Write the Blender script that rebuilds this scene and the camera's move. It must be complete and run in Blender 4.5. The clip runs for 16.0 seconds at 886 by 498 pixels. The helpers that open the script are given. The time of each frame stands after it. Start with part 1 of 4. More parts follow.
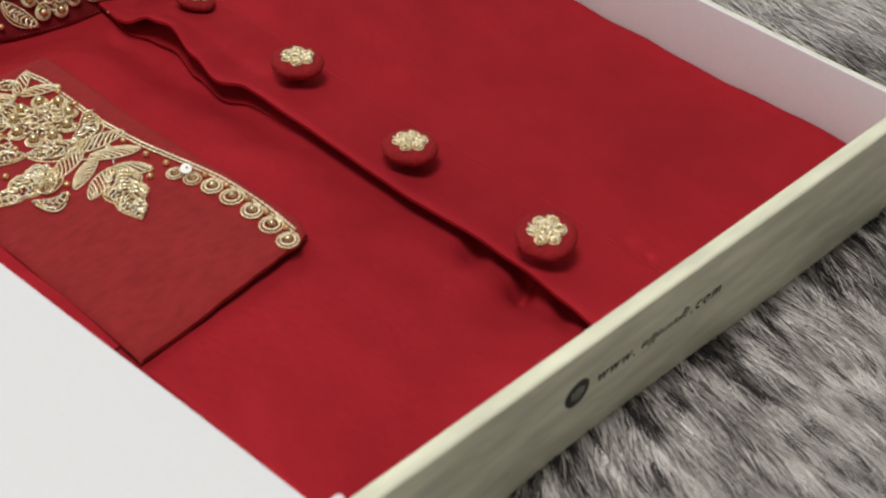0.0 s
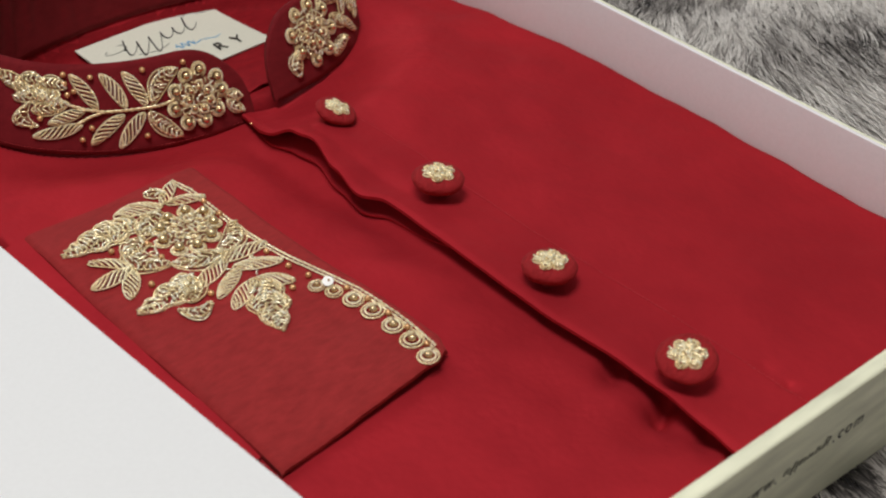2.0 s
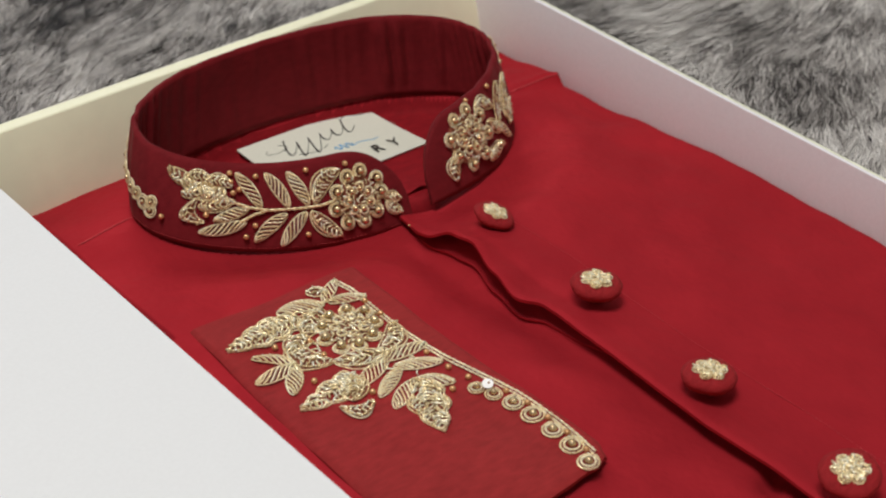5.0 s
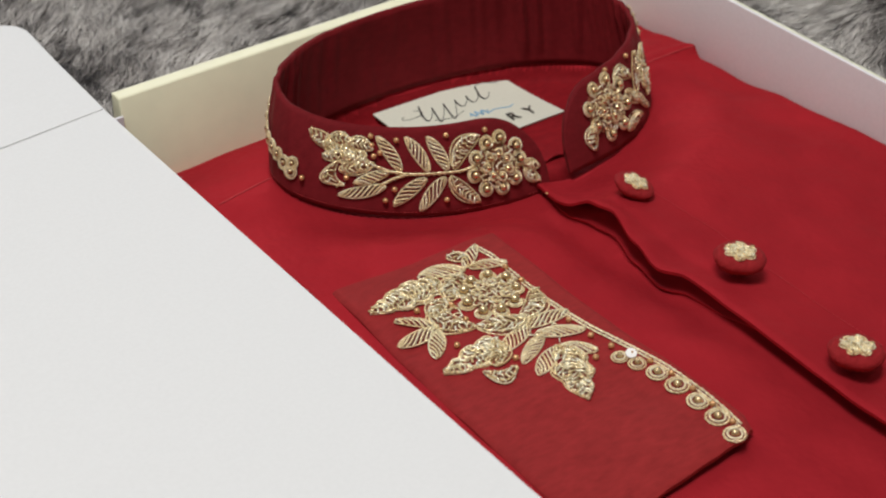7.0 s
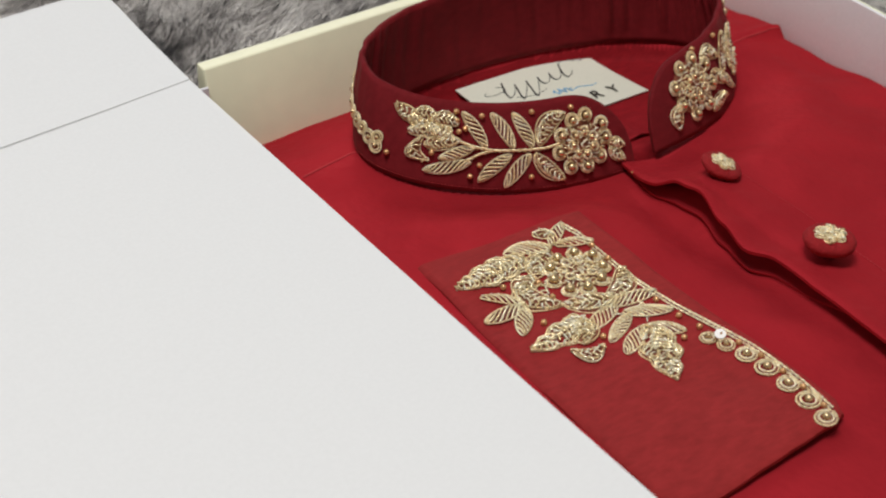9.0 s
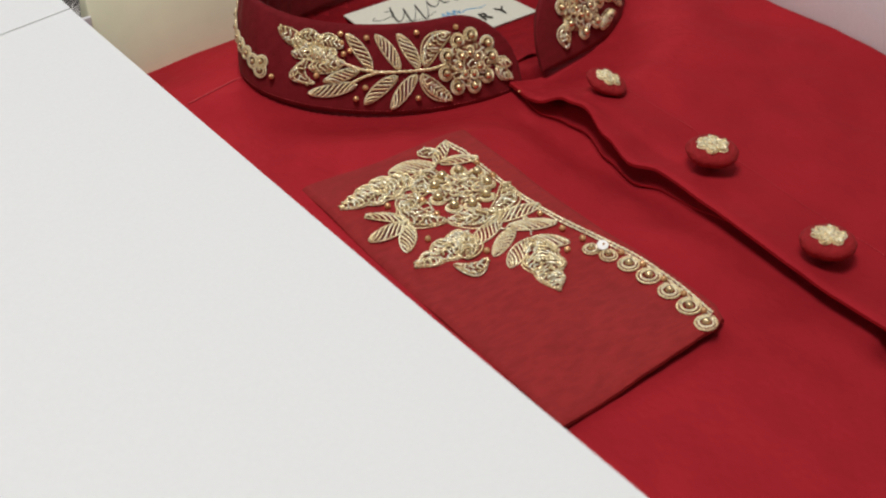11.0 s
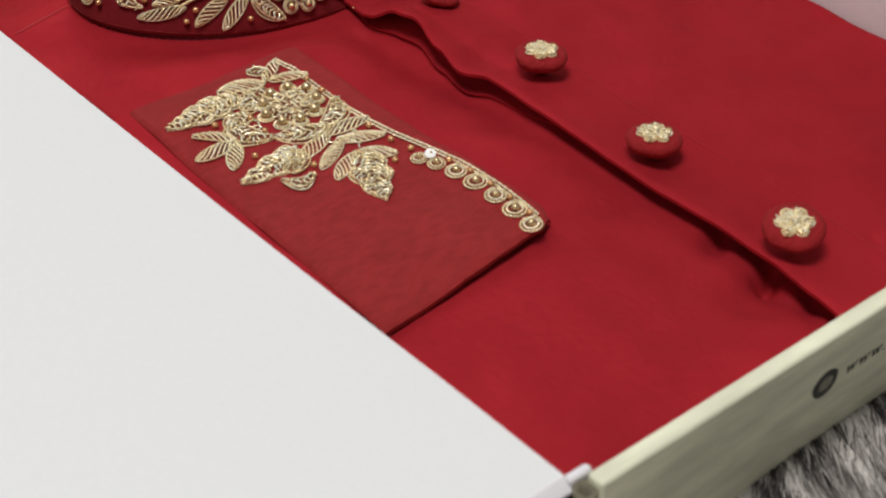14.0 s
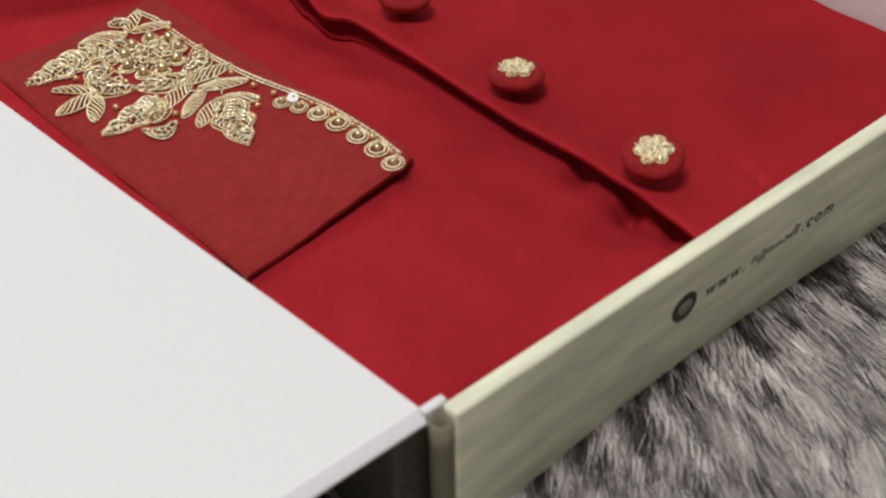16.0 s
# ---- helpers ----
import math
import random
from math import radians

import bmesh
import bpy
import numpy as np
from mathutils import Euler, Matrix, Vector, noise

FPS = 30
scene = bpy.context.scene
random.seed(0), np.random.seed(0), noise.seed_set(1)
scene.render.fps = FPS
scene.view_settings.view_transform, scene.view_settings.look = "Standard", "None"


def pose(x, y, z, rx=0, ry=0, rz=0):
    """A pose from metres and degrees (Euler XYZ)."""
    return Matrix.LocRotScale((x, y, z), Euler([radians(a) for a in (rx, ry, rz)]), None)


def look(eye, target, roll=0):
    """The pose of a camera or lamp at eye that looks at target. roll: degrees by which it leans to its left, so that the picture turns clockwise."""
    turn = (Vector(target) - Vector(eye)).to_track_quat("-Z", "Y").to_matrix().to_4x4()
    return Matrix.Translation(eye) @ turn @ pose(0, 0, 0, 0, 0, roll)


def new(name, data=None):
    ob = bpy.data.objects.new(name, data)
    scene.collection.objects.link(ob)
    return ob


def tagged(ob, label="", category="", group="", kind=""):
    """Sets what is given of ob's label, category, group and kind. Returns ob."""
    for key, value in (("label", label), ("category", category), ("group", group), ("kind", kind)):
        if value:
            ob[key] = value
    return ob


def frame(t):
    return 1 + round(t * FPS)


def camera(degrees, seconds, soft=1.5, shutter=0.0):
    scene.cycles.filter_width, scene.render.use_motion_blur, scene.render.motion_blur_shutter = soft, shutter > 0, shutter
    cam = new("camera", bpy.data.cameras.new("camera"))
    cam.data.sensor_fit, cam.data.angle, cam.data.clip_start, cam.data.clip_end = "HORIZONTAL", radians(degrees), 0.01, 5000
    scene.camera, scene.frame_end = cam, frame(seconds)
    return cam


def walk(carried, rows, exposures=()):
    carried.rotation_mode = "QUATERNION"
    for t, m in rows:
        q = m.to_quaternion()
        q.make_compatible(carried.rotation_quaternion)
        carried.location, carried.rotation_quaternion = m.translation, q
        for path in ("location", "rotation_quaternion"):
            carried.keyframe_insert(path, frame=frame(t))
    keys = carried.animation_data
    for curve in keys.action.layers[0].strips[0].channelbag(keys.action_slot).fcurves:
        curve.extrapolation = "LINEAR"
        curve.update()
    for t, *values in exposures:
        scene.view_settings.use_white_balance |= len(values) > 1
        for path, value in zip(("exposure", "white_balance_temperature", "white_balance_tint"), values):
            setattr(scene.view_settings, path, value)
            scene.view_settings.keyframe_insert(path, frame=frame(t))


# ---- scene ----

from math import cos, sin, pi, hypot, exp, atan2

cam = camera(28.5, 16.0, 2.05)
cam.data.dof.use_dof, cam.data.dof.focus_distance, cam.data.dof.aperture_fstop = True, 0.60, 20.0
PATH = [
    (0, (-0.1946, -0.2040, 0.3591), (0.0915, 0.0555, 0.0415), 3.01),
    (0.5, (-0.1964, -0.2025, 0.3620), (0.0865, 0.0653, 0.0485), 2.66),
    (1, (-0.1993, -0.1998, 0.3630), (0.0823, 0.0764, 0.0557), 2.48),
    (1.5, (-0.2021, -0.1963, 0.3638), (0.0783, 0.0873, 0.0623), 2.44),
    (2, (-0.2038, -0.1939, 0.3639), (0.0745, 0.0983, 0.0686), 2.10),
    (2.5, (-0.2053, -0.1929, 0.3665), (0.0707, 0.1077, 0.0775), 1.65),
    (3, (-0.2053, -0.1900, 0.3663), (0.0691, 0.1191, 0.0850), 1.34),
    (3.5, (-0.2076, -0.1905, 0.3675), (0.0649, 0.1248, 0.0912), 1.13),
    (4, (-0.2101, -0.1893, 0.3678), (0.0604, 0.1315, 0.0959), 1.02),
    (4.5, (-0.2144, -0.1880, 0.3678), (0.0536, 0.1358, 0.0969), 1.10),
    (5, (-0.2197, -0.1864, 0.3674), (0.0452, 0.1390, 0.0955), 1.26),
    (5.5, (-0.2249, -0.1844, 0.3668), (0.0360, 0.1426, 0.0929), 1.38),
    (6, (-0.2291, -0.1816, 0.3657), (0.0265, 0.1482, 0.0901), 1.33),
    (6.5, (-0.2333, -0.1776, 0.3647), (0.0154, 0.1564, 0.0880), 1.14),
    (7, (-0.2357, -0.1751, 0.3634), (0.0077, 0.1618, 0.0854), 1.00),
    (7.5, (-0.2392, -0.1713, 0.3639), (-0.0008, 0.1684, 0.0850), 1.01),
    (8, (-0.2436, -0.1670, 0.3630), (-0.0102, 0.1763, 0.0843), 1.08),
    (8.5, (-0.2458, -0.1652, 0.3619), (-0.0155, 0.1792, 0.0820), 1.08),
    (9, (-0.2451, -0.1669, 0.3596), (-0.0149, 0.1756, 0.0772), 1.04),
    (9.5, (-0.2426, -0.1707, 0.3567), (-0.0106, 0.1679, 0.0711), 0.98),
    (10, (-0.2395, -0.1750, 0.3540), (-0.0046, 0.1588, 0.0652), 0.92),
    (10.5, (-0.2368, -0.1786, 0.3522), (0.0010, 0.1508, 0.0607), 0.88),
    (11, (-0.2350, -0.1813, 0.3509), (0.0062, 0.1438, 0.0575), 0.96),
    (11.5, (-0.2327, -0.1838, 0.3502), (0.0102, 0.1376, 0.0541), 0.84),
    (12, (-0.2290, -0.1881, 0.3488), (0.0148, 0.1305, 0.0503), 0.54),
    (12.5, (-0.2259, -0.1911, 0.3485), (0.0195, 0.1236, 0.0472), 0.37),
    (13, (-0.2239, -0.1934, 0.3474), (0.0241, 0.1169, 0.0437), 0.43),
    (13.5, (-0.2188, -0.1982, 0.3462), (0.0304, 0.1091, 0.0405), 0.14),
    (14, (-0.2145, -0.2035, 0.3409), (0.0384, 0.1011, 0.0356), 0.03),
    (14.5, (-0.2118, -0.2073, 0.3394), (0.0424, 0.0940, 0.0318), -0.05),
    (15, (-0.2085, -0.2116, 0.3387), (0.0482, 0.0844, 0.0282), -0.32),
    (15.5, (-0.2049, -0.2156, 0.3361), (0.0546, 0.0766, 0.0241), -0.49),
    (16, (-0.2007, -0.2203, 0.3347), (0.0616, 0.0675, 0.0210), -0.80),
]

walk(cam, [(t, look(eye, target, roll)) for t, eye, target, roll in PATH])

# ---------------------------------------------------------------- light
scene.view_settings.exposure = 0.0
world = bpy.data.worlds.new("world")
scene.world = world
world.use_nodes = True
sky = world.node_tree.nodes.new("ShaderNodeTexSky")
sky.sky_type, sky.sun_disc = "NISHITA", False
sky.sun_elevation, sky.sun_rotation = radians(40), radians(60)
world.node_tree.links.new(sky.outputs[0], world.node_tree.nodes["Background"].inputs[0])
world.node_tree.nodes["Background"].inputs[1].default_value = 0.08


def area_lamp(name, eye, target, wide, high, watts, colour):
    data = bpy.data.lights.new(name, "AREA")
    data.shape, data.size, data.size_y, data.energy, data.color = "RECTANGLE", wide, high, watts, colour
    ob = new(name, data)
    ob.matrix_world = look(eye, target)
    return ob


area_lamp("window_light", (0.75, 2.42, 1.50), (0.15, 0.2, 0.2), 1.5, 1.3, 11, (0.97, 0.985, 1.0))
# Overhead source out of view, added without a fixture to balance the brightness.
area_lamp("overhead_light", (-0.42, 0.02, 2.34), (-0.36, 0.00, 0.0), 0.8, 0.8, 43, (1.0, 0.99, 0.97))


# ---------------------------------------------------------------- materials
def material(name, base, rough=0.6, metal=0.0, spec=0.5):
    m = bpy.data.materials.new(name)
    m.use_nodes = True
    n = m.node_tree.nodes
    b = n["Principled BSDF"]
    b.inputs["Base Color"].default_value = (*base, 1)
    b.inputs["Roughness"].default_value = rough
    b.inputs["Metallic"].default_value = metal
    b.inputs["Specular IOR Level"].default_value = spec
    return m, n, m.node_tree.links, b


def noise_node(n, l, scale, detail=3.0, stretch=None, coords="Object", rough=0.55):
    tc = n.new("ShaderNodeTexCoord")
    tex = n.new("ShaderNodeTexNoise")
    tex.inputs["Scale"].default_value, tex.inputs["Detail"].default_value = scale, detail
    tex.inputs["Roughness"].default_value = rough
    if stretch:
        mp = n.new("ShaderNodeMapping")
        mp.inputs["Scale"].default_value = stretch
        l.new(tc.outputs[coords], mp.inputs[0])
        l.new(mp.outputs[0], tex.inputs["Vector"])
    else:
        l.new(tc.outputs[coords], tex.inputs["Vector"])
    return tex


def ramp(n, l, fac, stops):
    r = n.new("ShaderNodeValToRGB")
    e = r.color_ramp.elements
    while len(e) < len(stops):
        e.new(0.5)
    for el, (pos, col) in zip(e, stops):
        el.position, el.color = pos, (*col, 1)
    l.new(fac, r.inputs[0])
    return r


def bump(n, l, b, height, strength, distance, before=None):
    bp = n.new("ShaderNodeBump")
    bp.inputs["Strength"].default_value, bp.inputs["Distance"].default_value = strength, distance
    l.new(height, bp.inputs["Height"])
    if before:
        l.new(before.outputs[0], bp.inputs["Normal"])
    l.new(bp.outputs[0], b.inputs["Normal"])
    return bp


def scaled(c, k):
    return tuple(v * k for v in c)


def satin_red():
    m, n, l, b = material("satin_red", (0.34, 0.010, 0.017), 0.5, 0.30, 0.04)
    b.inputs["Specular Tint"].default_value = (0.95, 0.10, 0.13, 1)
    big = noise_node(n, l, 22, 4)
    col = ramp(n, l, big.outputs[0], [(0.3, (0.330, 0.0174, 0.0250)), (0.7, (0.416, 0.0220, 0.0310))])
    l.new(col.outputs[0], b.inputs["Base Color"])
    weave = noise_node(n, l, 900, 2, (1.0, 0.35, 1.0))
    cloth = noise_node(n, l, 55, 3)
    b1 = bump(n, l, b, cloth.outputs[0], 0.42, 0.003)
    bump(n, l, b, weave.outputs[0], 0.16, 0.0003, b1)
    rr = ramp(n, l, cloth.outputs[0], [(0.3, (0.42,) * 3), (0.7, (0.54,) * 3)])
    l.new(rr.outputs[0], b.inputs["Roughness"])
    return m


def raw_silk(name, base, relief=1.0):
    m, n, l, b = material(name, base, 0.68, 0.0, 0.12)
    b.inputs["Specular Tint"].default_value = (1.0, 0.35, 0.33, 1)
    slub = noise_node(n, l, 420, 4, (0.5, 1.1, 1.0))
    blotch = noise_node(n, l, 60, 4)
    both = n.new("ShaderNodeMix")
    both.inputs["Factor"].default_value = 0.32
    l.new(slub.outputs[0], both.inputs["A"])
    l.new(blotch.outputs[0], both.inputs["B"])
    col = ramp(n, l, both.outputs[0], [(0.36, scaled(base, 0.86)), (0.64, scaled(base, 1.13))])
    l.new(col.outputs[0], b.inputs["Base Color"])
    b.inputs["Sheen Weight"].default_value = 0.03
    b.inputs["Sheen Tint"].default_value = (1.0, 0.5, 0.4, 1)
    weave = noise_node(n, l, 1300, 2)
    b1 = bump(n, l, b, slub.outputs[0], min(1.0, 0.2 * relief), 0.0006 * relief)
    bump(n, l, b, weave.outputs[0], 0.25, 0.0003, b1)
    return m


def gold_thread(name, dark, mid, light, rough, metal):
    """Metal thread, each length of it a little lighter or darker than the next, painted in place of sparkle."""
    m, n, l, b = material(name, mid, rough, metal)
    t = noise_node(n, l, 2300, 3)
    geo = n.new("ShaderNodeNewGeometry")
    each = n.new("ShaderNodeMath")
    each.operation = "MULTIPLY_ADD"
    l.new(geo.outputs["Random Per Island"], each.inputs[0])
    each.inputs[1].default_value = 0.42
    l.new(t.outputs[0], each.inputs[2])
    col = ramp(n, l, each.outputs[0], [(0.42, dark), (0.70, mid), (0.92, light)])
    l.new(col.outputs[0], b.inputs["Base Color"])
    bump(n, l, b, t.outputs[0], 0.45, 0.0002)
    return m


def plain(name, base, rough, metal=0.0, grain=500, vary=0.12, relief=0.0002, spec=0.5):
    m, n, l, b = material(name, base, rough, metal, spec)
    t = noise_node(n, l, grain, 4)
    col = ramp(n, l, t.outputs[0], [(0.3, scaled(base, 1 - vary)), (0.7, scaled(base, 1 + vary))])
    l.new(col.outputs[0], b.inputs["Base Color"])
    bump(n, l, b, t.outputs[0], 0.2, relief)
    return m


def pearl_paper():
    """Cream textured paper with faint slanted brush marks and a slight pearl gloss."""
    base = (0.79, 0.79, 0.605)
    m, n, l, b = material("pearl_paper", base, 0.42, 0.0, 0.5)
    tc = n.new("ShaderNodeTexCoord")
    mp = n.new("ShaderNodeMapping")
    mp.inputs["Rotation"].default_value = (0, radians(-52), 0)
    mp.inputs["Scale"].default_value = (0.22, 1, 1.0)
    l.new(tc.outputs["Object"], mp.inputs[0])
    t = n.new("ShaderNodeTexNoise")
    t.inputs["Scale"].default_value, t.inputs["Detail"].default_value = 150, 5
    l.new(mp.outputs[0], t.inputs["Vector"])
    col = ramp(n, l, t.outputs[0], [(0.35, scaled(base, 0.84)), (0.66, scaled(base, 1.14))])
    l.new(col.outputs[0], b.inputs["Base Color"])
    rr = ramp(n, l, t.outputs[0], [(0.35, (0.5,) * 3), (0.7, (0.32,) * 3)])
    l.new(rr.outputs[0], b.inputs["Roughness"])
    bump(n, l, b, t.outputs[0], 0.32, 0.0006)
    return m


def fur_material():
    m, n, l, b = material("fur", (0.4, 0.39, 0.38), 0.55, 0.0, 0.3)
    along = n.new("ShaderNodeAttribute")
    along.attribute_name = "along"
    tone = n.new("ShaderNodeAttribute")
    tone.attribute_name = "tone"
    geo = n.new("ShaderNodeNewGeometry")
    add = n.new("ShaderNodeMath")
    add.operation = "MULTIPLY_ADD"
    l.new(geo.outputs["Random Per Island"], add.inputs[0])
    add.inputs[1].default_value = 0.09
    l.new(tone.outputs["Fac"], add.inputs[2])
    hair = ramp(n, l, add.outputs[0], [(0.12, (0.021, 0.018, 0.018)), (0.25, (0.178, 0.158, 0.148)), (0.40, (0.52, 0.482, 0.455)), (0.66, (0.87, 0.835, 0.79))])
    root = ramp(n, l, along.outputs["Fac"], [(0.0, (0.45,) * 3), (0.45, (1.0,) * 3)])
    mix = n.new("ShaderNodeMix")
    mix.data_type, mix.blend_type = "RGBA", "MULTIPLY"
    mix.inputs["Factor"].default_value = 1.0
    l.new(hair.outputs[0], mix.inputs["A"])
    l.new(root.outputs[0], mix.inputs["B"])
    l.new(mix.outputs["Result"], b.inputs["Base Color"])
    return m


RED = satin_red()
CUFF_RED = raw_silk("cuff_silk", (0.278, 0.0240, 0.0248), 0.6)
BUTTON_RED = raw_silk("button_silk", (0.275, 0.0165, 0.0200), 3.0)
# The cuff's raw silk again, darkened for the shade on the collar's faces.
SHADED_COLLAR = raw_silk("shaded_collar_silk", (0.158, 0.0120, 0.0160))
# Collar's inner face, darkened because little light reaches inside the neck.
SHADED_LINING = raw_silk("shaded_collar_lining", (0.155, 0.0105, 0.0140))
GOLD = gold_thread("gold_cord", (0.66, 0.48, 0.23), (0.97, 0.81, 0.49), (1.0, 0.95, 0.74), 0.30, 0.54)
PALE_GOLD = gold_thread("pale_gold_wire", (0.66, 0.49, 0.24), (0.96, 0.82, 0.50), (1.0, 0.97, 0.80), 0.24, 0.54)
PADDING = plain("brown_padding", (0.25, 0.070, 0.036), 0.8, 0.0, 700, 0.3, 0.0003)
PEARL = plain("antique_gold_bead", (0.70, 0.54, 0.31), 0.26, 0.85, 300, 0.2, 0.0001)
AMBER = plain("amber_bead", (0.72, 0.42, 0.20), 0.25, 0.6, 300, 0.2, 0.0001)
SEQUIN = plain("sequin", (0.97, 0.96, 0.94), 0.25, 0.05, 300, 0.03, 0.0)
PAPER = pearl_paper()
CREAM = plain("cream_paper", (0.88, 0.86, 0.63), 0.45, 0.0, 90, 0.025, 0.0001)
WHITE = plain("white_board", (0.755, 0.76, 0.765), 0.6, 0.0, 700, 0.015, 0.00005, 0.2)
LINER = plain("white_liner", (0.795, 0.77, 0.80), 0.55, 0.0, 700, 0.025, 0.0002)
BOARD = plain("cream_board", (0.17, 0.155, 0.105), 0.8, 0.0, 900, 0.18, 0.0004)
# Board colour darkened to stand in for the lid's shadow.
SHADED_BOARD = plain("shaded_board", (0.085, 0.076, 0.058), 0.85, 0.0, 600, 0.25, 0.0004)
INK = plain("black_ink", (0.022, 0.020, 0.018), 0.5, 0.0, 900, 0.25, 0.0)
BLUE = plain("blue_ink", (0.12, 0.38, 0.66), 0.5, 0.0, 900, 0.2, 0.0)
LABEL = plain("label_satin", (0.74, 0.73, 0.62), 0.5, 0.0, 1500, 0.05, 0.0002)
# Darker than the satin front, to carry the shade inside the neck.
SHADED_REVERSE = raw_silk("shaded_satin_reverse", (0.235, 0.0100, 0.0150))
THREAD = plain("red_thread", (0.46, 0.030, 0.036), 0.6, 0.0, 900, 0.2, 0.0001)
FUR = fur_material()
BACKING = plain("fur_backing", (0.06, 0.058, 0.056), 0.95, 0.0, 300, 0.4, 0.001)
PLASTER = plain("room_plaster", (0.62, 0.61, 0.59), 0.9, 0.0, 20, 0.04, 0.001)
FLOORING = plain("room_floor", (0.28, 0.24, 0.20), 0.6, 0.0, 12, 0.2, 0.001)


# ---------------------------------------------------------------- building helpers
def thing(name, label, category, at=(0, 0, 0), group="", kind=""):
    ob = new(name)
    ob.location = at
    return tagged(ob, label, category, group, kind)


def attach(ob, parent, label=""):
    if parent is not None:
        ob.parent = parent
    return tagged(ob, label)


def mesh_of(name, verts, faces, mat, smooth=True):
    me = bpy.data.meshes.new(name)
    me.from_pydata([tuple(v) for v in verts], [], faces)
    for m in mat if isinstance(mat, (list, tuple)) else [mat]:
        me.materials.append(m)
    me.polygons.foreach_set("use_smooth", [smooth] * len(me.polygons))
    me.update()
    return me


def part(name, bm, mat, parent, label="", smooth=True):
    me = bpy.data.meshes.new(name)
    bmesh.ops.recalc_face_normals(bm, faces=bm.faces)
    bm.to_mesh(me)
    bm.free()
    me.materials.append(mat)
    me.polygons.foreach_set("use_smooth", [smooth] * len(me.polygons))
    return attach(new(name, me), parent, label)


def slab(top, nx, ny, thick, name, mat, parent, label=""):
    """A sheet over a grid: top(s, t) gives a point for s and t from 0 to 1; closed to a thickness below."""
    vs, fs = [], []
    for j in range(ny + 1):
        for i in range(nx + 1):
            vs.append(Vector(top(i / nx, j / ny)))
    k = len(vs)
    vs += [v - Vector((0, 0, thick)) for v in vs]
    at = lambda i, j: j * (nx + 1) + i
    for j in range(ny):
        for i in range(nx):
            q = [at(i, j), at(i + 1, j), at(i + 1, j + 1), at(i, j + 1)]
            fs.append(q)
            fs.append([k + v for v in reversed(q)])
    def rim(a, b):
        q = len(vs)
        vs.extend([vs[a], vs[b], vs[k + b], vs[k + a]])
        fs.append([q, q + 1, q + 2, q + 3])
    for i in range(nx):
        rim(at(i + 1, 0), at(i, 0))
        rim(at(i, ny), at(i + 1, ny))
    for j in range(ny):
        rim(at(0, j), at(0, j + 1))
        rim(at(nx, j + 1), at(nx, j))
    ob = new(name, mesh_of(name, vs, fs, mat))
    return attach(ob, parent, label)


def rounded_box(size, at, bevel, segments=2):
    bm = bmesh.new()
    bmesh.ops.create_cube(bm, size=1.0, matrix=Matrix.Translation(at) @ Matrix.Diagonal((*size, 1)))
    if bevel:
        bmesh.ops.bevel(bm, geom=bm.edges[:], offset=bevel, segments=segments, affect="EDGES", profile=0.6)
    return bm


def tube(vs, fs, pts, radius, sides=6, taper=None):
    """Adds a tube along pts to the lists of vertices and faces."""
    base = len(vs)
    count = len(pts)
    for i, p in enumerate(pts):
        d = (Vector(pts[min(i + 1, count - 1)]) - Vector(pts[max(i - 1, 0)])).normalized()
        a = d.cross(Vector((0.13, 0.21, 0.97)))
        a = (a if a.length > 1e-4 else d.cross(Vector((1, 0, 0)))).normalized()
        b = d.cross(a)
        r = radius * (taper(i / (count - 1)) if taper else 1.0)
        vs += [Vector(p) + r * (cos(2 * pi * k / sides) * a + sin(2 * pi * k / sides) * b) for k in range(sides)]
    for i in range(count - 1):
        for k in range(sides):
            c = (k + 1) % sides
            fs.append([base + i * sides + k, base + i * sides + c, base + (i + 1) * sides + c, base + (i + 1) * sides + k])
    fs.append([base + k for k in reversed(range(sides))])
    fs.append([base + (count - 1) * sides + k for k in range(sides)])


def step(a, b, x):
    t = min(1.0, max(0.0, (x - a) / (b - a)))
    return t * t * (3 - 2 * t)


def bell(x, mid, wide):
    return exp(-(((x - mid) / wide) ** 2))


# ---------------------------------------------------------------- room
def room():
    X0, X1, Y0, Y1, TOP = -2.0, 2.1, -2.2, 2.6, 2.4
    def wall(name, lo, hi, mat=PLASTER):
        size = [b - a for a, b in zip(lo, hi)]
        ob = part(name, rounded_box(size, [(a + b) / 2 for a, b in zip(lo, hi)], 0), mat, None, smooth=False)
        tagged(ob, "plain matt plaster surface of the surrounding room", "wall", kind="structure")
        return ob
    wall("floor", (X0, Y0, -0.12), (X1, Y1, -0.022), FLOORING)
    wall("ceiling", (X0, Y0, TOP), (X1, Y1, TOP + 0.1))
    wall("wall_west", (X0 - 0.1, Y0, -0.12), (X0, Y1, TOP))
    wall("wall_south", (X0, Y0 - 0.1, -0.12), (X1, Y0, TOP))
    wall("wall_east", (X1, Y0, -0.12), (X1 + 0.1, Y1, TOP))
    # north wall with a window opening
    wall("wall_north", (X0, Y1, -0.12), (-0.05, Y1 + 0.1, TOP))
    wall("wall_north_far", (1.55, Y1, -0.12), (X1, Y1 + 0.1, TOP))
    wall("wall_north_sill", (-0.05, Y1, -0.12), (1.55, Y1 + 0.1, 0.80))
    wall("wall_north_head", (-0.05, Y1, 2.15), (1.55, Y1 + 0.1, TOP))


room()

# ---------------------------------------------------------------- fur rug
def rug_height(x, y):
    return 0.004 + 0.003 * noise.noise((x * 9, y * 9, 1.3))


def in_box(x, y):
    return -0.008 < x < 0.2545 and 0.003 < y < 0.3675 + 0.06 * max(0.0, x)


